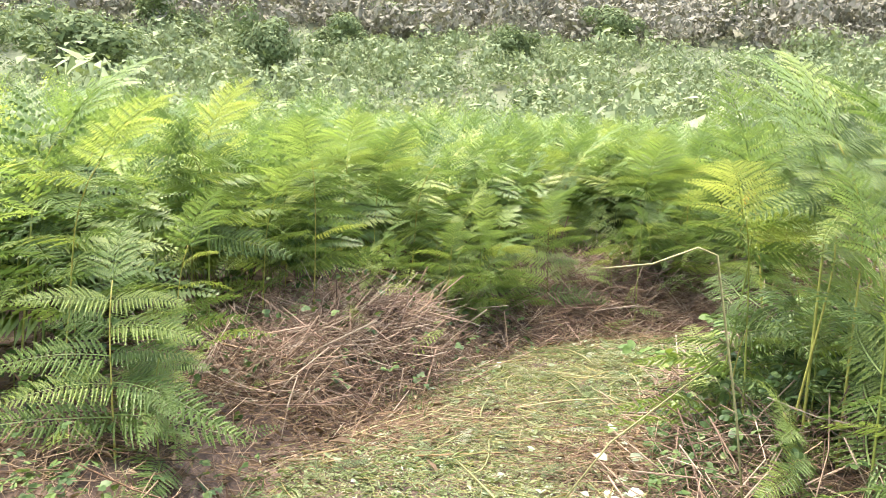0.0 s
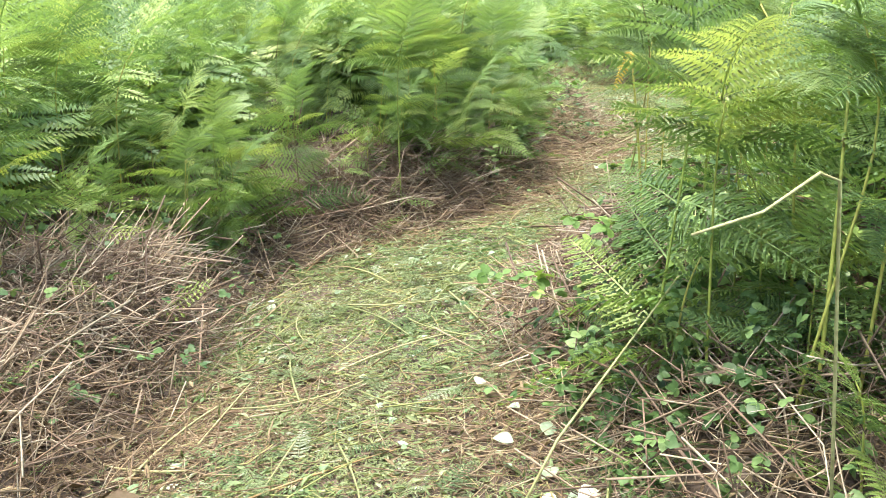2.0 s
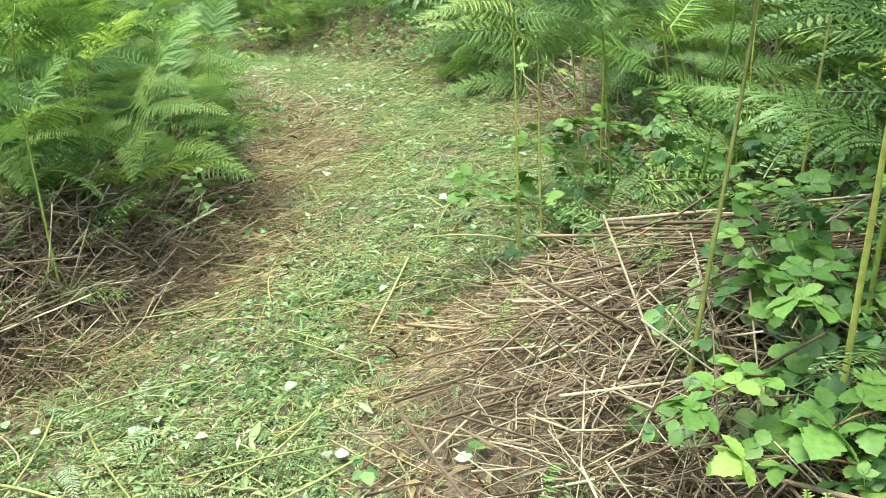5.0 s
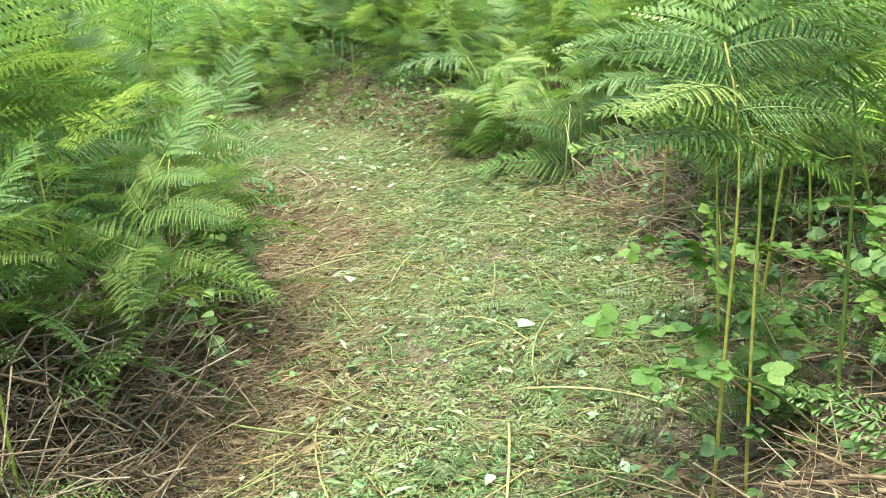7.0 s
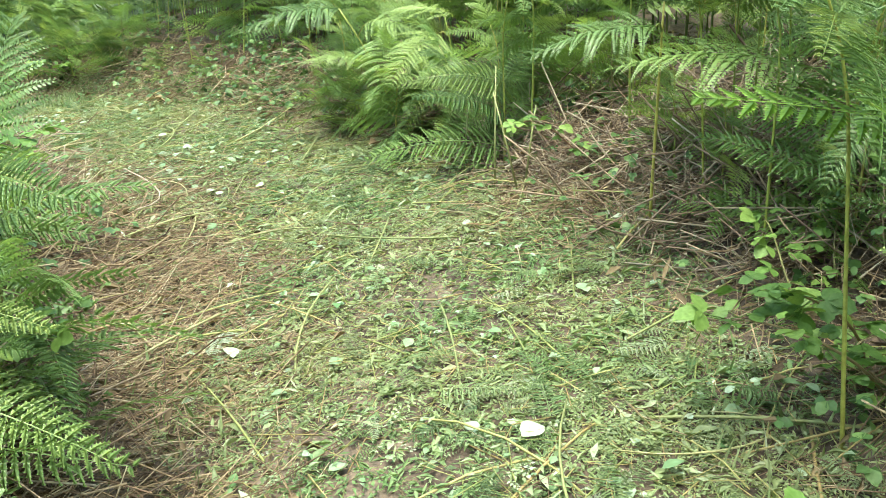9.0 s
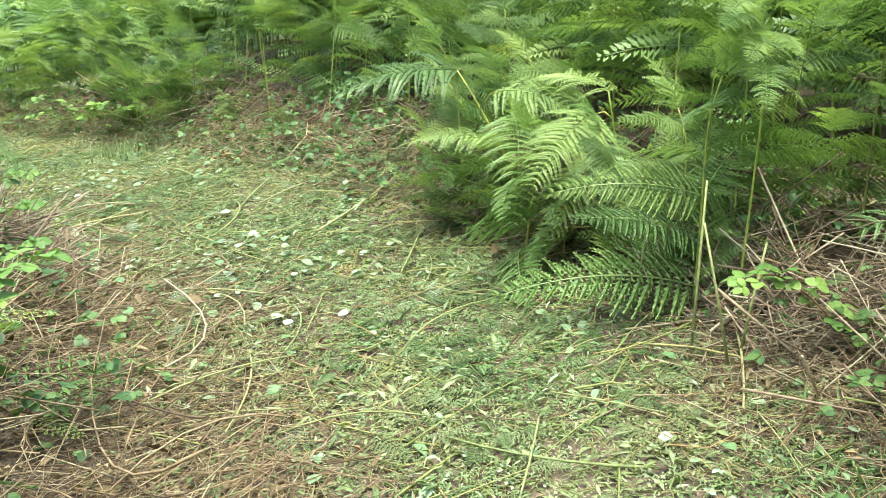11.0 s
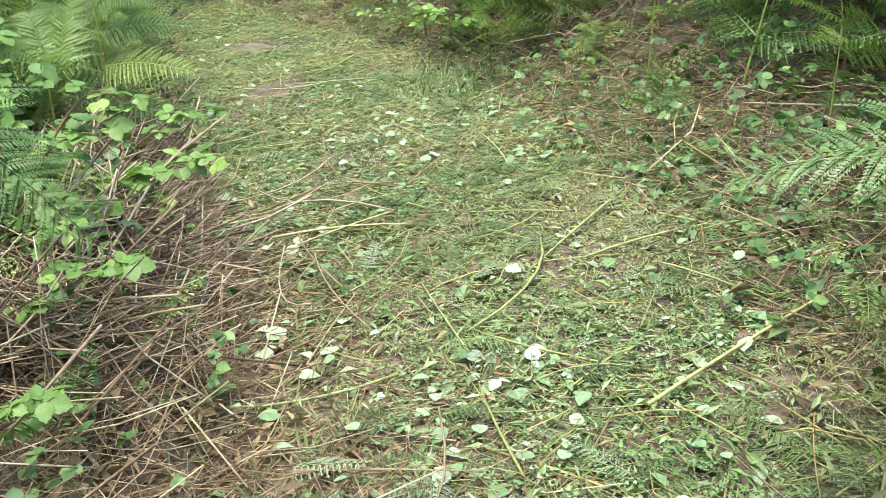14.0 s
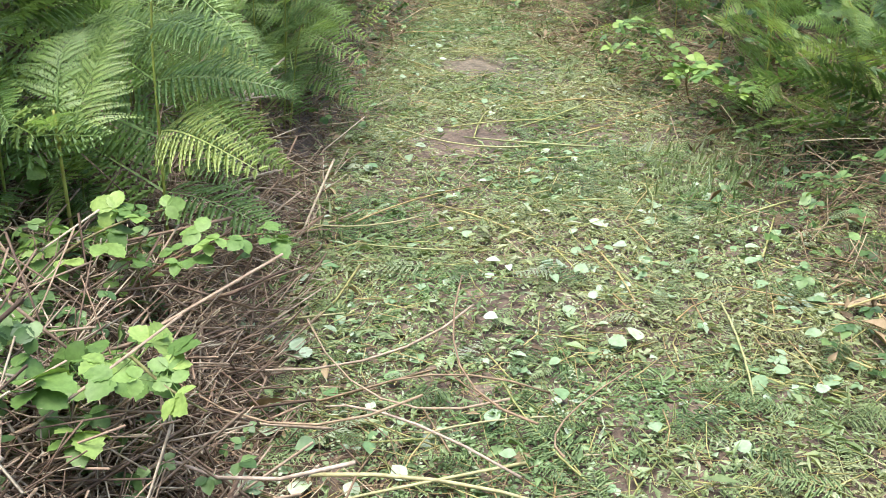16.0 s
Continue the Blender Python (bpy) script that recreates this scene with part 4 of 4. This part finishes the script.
# ---- single cut pieces on the litter ----
FROND_BITS = [tri_mesh("cut_frond", *pinna(12, 3, 0.06 + 0.1 * k, 0.27, 90 + k), cut_frond) for k in range(4)]
for k, (x, y) in enumerate(places(160, (-4.5, -1.5, 1.2, 11.5), on_strip)):
    ob = new("cut_frond", FROND_BITS[k % 4])
    ob.matrix_basis = mat4(flat_frames(1, 0.12)[0], (x, y, gz(x, y) + 0.045), rng.uniform(0.1, 0.27))
    tagged(ob, "cut green fern frond lying flat on the mown path", "frond", "cut fronds")
STEM_BITS = [tri_mesh("bracken_stalk", *stalk_shape(120 + k, 0.0075, 0.07, 6, 6), stem_single) for k in range(5)]
for k, (x, y) in enumerate(places(110, (-4.5, -1.5, 1.2, 11.5), lambda c: off_path(c)[0] < 0.1)):
    ob = new("bracken_stalk", STEM_BITS[k % 5])
    ob.matrix_basis = mat4(flat_frames(1, 0.05)[0], (x, y, gz(x, y) + 0.05), rng.uniform(0.25, 0.8))
    tagged(ob, "yellow-green bracken stalk cut and lying on the path", "stalk", "cut stalks")
STICK_BITS = [tri_mesh("dry_stick", *stalk_shape(140 + k, 0.0050, 0.12, 7, 6), dead_stick) for k in range(6)]
for cx, cy, sx, sy in [(-1.5, -1.0, 0.4, 0.5), (-2.8, 7.5, 0.35, 0.5), (-3.2, 8.5, 0.35, 0.4), (-2.1, 2.2, 0.3, 0.6), (1.0, 4.6, 0.25, 0.5), (-1.8, 5.6, 0.3, 0.6)]:
    for k in range(18):
        x, y = rng.normal(cx, sx), rng.normal(cy, sy)
        ob = new("dry_stick", STICK_BITS[k % 6])
        ob.matrix_basis = mat4(flat_frames(1, 0.14)[0], (x, y, gz(x, y) + rng.uniform(0.05, 0.15)), rng.uniform(0.3, 0.95))
        tagged(ob, "dry brown bracken stick lying on the litter", "stick", "dry sticks")


def leaning_stem(points, radius, label):
    ob = new("leaning_stem", tri_mesh("leaning_stem", *tube(points, np.linspace(radius, radius * 0.6, len(points)), 7), stem_single))
    return tagged(ob, label, "stem")


leaning_stem([(1.74, -1.12, gz(1.74, -1.12) - 0.02), (1.70, -1.2, 0.8), (1.66, -1.33, 1.36), (1.63, -1.39, 1.385), (1.56, -1.52, 1.33), (1.47, -1.66, 1.31)], 0.0045, "yellow-green bracken stem snapped over near its top")
leaning_stem([(0.86, -1.2, gz(0.86, -1.2)), (0.94, -0.98, 0.39), (1.06, -0.58, 0.66), (1.14, -0.3, 0.84)], 0.005, "pale green stem leaning up out of the litter")
for x, y, dx, dy, h in ((0.2, 5.72, 0.02, 0.06, 0.62), (0.30, 5.62, -0.12, 0.05, 0.5), (0.34, 5.66, 0.06, 0.02, 0.42), (0.12, 6.12, 0.05, 0.04, 0.45), (-4.9, 9.6, 0.02, 0.0, 0.7)):
    z = gz(x, y)
    leaning_stem([(x, y, z - 0.02), (x + dx * 0.5, y + dy * 0.5, z + h * 0.5), (x + dx, y + dy, z + h)], 0.006, "bare pale bracken stem broken off above the litter")

PINNA_YELLOW = [tri_mesh("frond", *pinna(12, 3, 0.3, 0.2, 77), fern_yellow)]
led_fern((0.72, 0.42), [((0.66, 0.26, 1.42), (0.63, 0.2, 1.27))], PINNA_YELLOW, "bracken stem with a withered yellow frond")
curl = new("withered_frond", tri_mesh("withered_frond", *pinna(9, 2, 0.7, 0.3, 5), fern_tan))
curl.matrix_basis = mat4(basis((0.9, 0.3, 0.25), (0, 0, 1)), (-1.05, 7.03, gz(-1.05, 7.03) + 0.04), 0.2)
tagged(curl, "curled tan withered fern frond on the path", "frond")


def sprout(x, y, tall, label):
    """An upright cane with paired oval leaves."""
    root = new("bramble_sprout")
    root.matrix_basis = mat4(np.eye(3), (x, y, gz(x, y)))
    pts = [(0.02 * math.sin(5 * t), 0.015 * math.cos(4 * t), tall * t) for t in np.linspace(0, 1, 7)]
    part("cane", tri_mesh("cane", *tube(pts, np.linspace(0.005, 0.0025, 7), 6), stem_single), root)
    for k in range(9):
        a = k * 2.4
        t = 0.45 + 0.55 * k / 8
        d = (math.cos(a), math.sin(a), 0.25)
        part("leaf", SPROUT_LEAF, root, mat4(basis(d, (0.2, -0.4, 1)), (0.012 * math.cos(a), 0.012 * math.sin(a), tall * t), 0.075 - 0.003 * k))
    return tagged(root, label, "bramble", "sprouts")


SPROUT_LEAF = tri_mesh("leaf", *blade(OVAL, 0.15, 0.12), sprout_leaf)
for x, y, h in ((-1.66, 3.7, 0.55), (-1.5, 3.12, 0.35), (0.62, 0.5, 0.3), (0.75, 0.75, 0.35), (0.62, 1.0, 0.22), (0.72, 0.86, 0.25), (0.85, 0.95, 0.3), (0.52, 0.9, 0.2), (0.98, 0.3, 0.45), (-1.55, -2.65, 0.4), (-3.1, 7.05, 0.4), (0.7, -0.2, 0.25), (1.1, 0.0, 0.6)):
    sprout(x, y, h, "upright sprout with pale green oval leaves")
n = 700
c = np.stack([rng.normal(-2.95, 0.25, n), rng.normal(11.1, 0.3, n)], -1)
fr = flat_frames(n, 0.3)
up = fr[:, :, 0] * 0.4 + np.array([0, 0, 0.9])
scatter("tall_grass", [sliver(0.03, 0.6, 0.0), sliver(0.04, 0.4, 0.0)], on_ground(c, 0.0), np.stack([up, fr[:, :, 1], np.cross(up, fr[:, :, 1])], -1), rng.uniform(0.04, 0.13, n), cut_leaf,
        "tuft of fresh green grass beside the path", "grass")


# ---- far trees, bushes and hill ----
def bush_shape(seed, n, leaf):
    r = np.random.default_rng(seed)
    m = 14
    lumps = r.normal(0, 0.40, (m, 3)) * np.array([1, 1, 0.55]) + np.array([0, 0, 0.5])
    rad = r.uniform(0.14, 0.42, m)
    k = r.choice(m, n, p=rad ** 2 / np.sum(rad ** 2))
    d = r.normal(0, 1, (n, 3))
    d /= np.linalg.norm(d, axis=1)[:, None]
    c = lumps[k] + d * (rad[k] * r.uniform(0.6, 1.15, n))[:, None]
    c[:, 2] = np.maximum(c[:, 2], 0.02)
    a = np.cross(d + r.normal(0, 0.3, (n, 3)), r.normal(0, 1, (n, 3)))
    b = np.cross(d, a) + r.normal(0, 0.3, (n, 3))
    v = np.stack([c - a * leaf, c + b * leaf, c + a * leaf], 1).reshape(-1, 3)
    return v, np.arange(3 * n).reshape(n, 3)


bushes = [bush_shape(k, 430, 0.042) for k in range(6)]
n = 1900
r = 36 + 165 * rng.uniform(0, 1, n) ** 1.05
a = rng.uniform(radians(108), radians(180), n)
p = np.stack([-1 + r * np.cos(a), 4 + r * np.sin(a)], -1)
fr = np.array([spin(t) @ np.diag((1, 1, rng.uniform(0.7, 1.2))) for t in rng.uniform(0, 6.3, n)])
top = r > 120
for sel, nm, mt, lb in ((~top, "hillside_bushes", hazy_bush_leaf, "green bushes scattered over the far hillside"), (top, "hilltop_heath", heath_leaf, "brownish trees and heath along the far hilltop")):
    q = p[sel]
    scatter(nm, bushes, on_ground(q, -0.2), fr[sel], rng.uniform(1.3, 4.6, len(q)) * (1.5 if nm == "hilltop_heath" else 1.0), mt, lb, "bushes")


def tree(x, y, tall, wide, seed):
    r = np.random.default_rng(seed)
    root = new("tree")
    trunk = [tube([(0, 0, 0), (0.05, 0.02, tall * 0.3), (0.0, 0.05, tall * 0.75)], [0.16, 0.12, 0.05], 7)]
    for k in range(7):
        a, h = r.uniform(0, 6.3), tall * r.uniform(0.25, 0.6)
        trunk.append(tube([(0, 0, h), (wide * 0.2 * math.cos(a), wide * 0.2 * math.sin(a), h + tall * 0.12), (wide * 0.42 * math.cos(a), wide * 0.42 * math.sin(a), h + tall * 0.22)], [0.06, 0.04, 0.015], 5))
    part("trunk", tri_mesh("trunk", *joined(trunk), bark), root)
    v, t = bush_shape(seed, 7000, 0.026)
    v = v * np.array([wide * 0.62, wide * 0.62, tall * 0.62]) + np.array([0, 0, tall * 0.18])
    part("crown", tri_mesh("crown", v, t, tree_leaf), root)
    root.matrix_basis = mat4(np.eye(3), (x, y, gz(x, y) - 0.1))
    return tagged(root, "round dark green tree on the far slope", "tree", "trees on the slope")


for k, (az, dist, tall, wide) in enumerate([(65.5, 106, 8.5, 8.0), (78, 100, 8.5, 14.0), (72, 125, 8, 9), (50, 118, 6, 8), (44, 130, 7, 9), (36, 140, 7, 9), (58, 135, 6, 8), (48.5, 95, 4.5, 5), (61, 120, 6, 7)]):
    tree(3.4 - dist * math.sin(radians(az)), -3.7 + dist * math.cos(radians(az)), tall, wide, 80 + k)
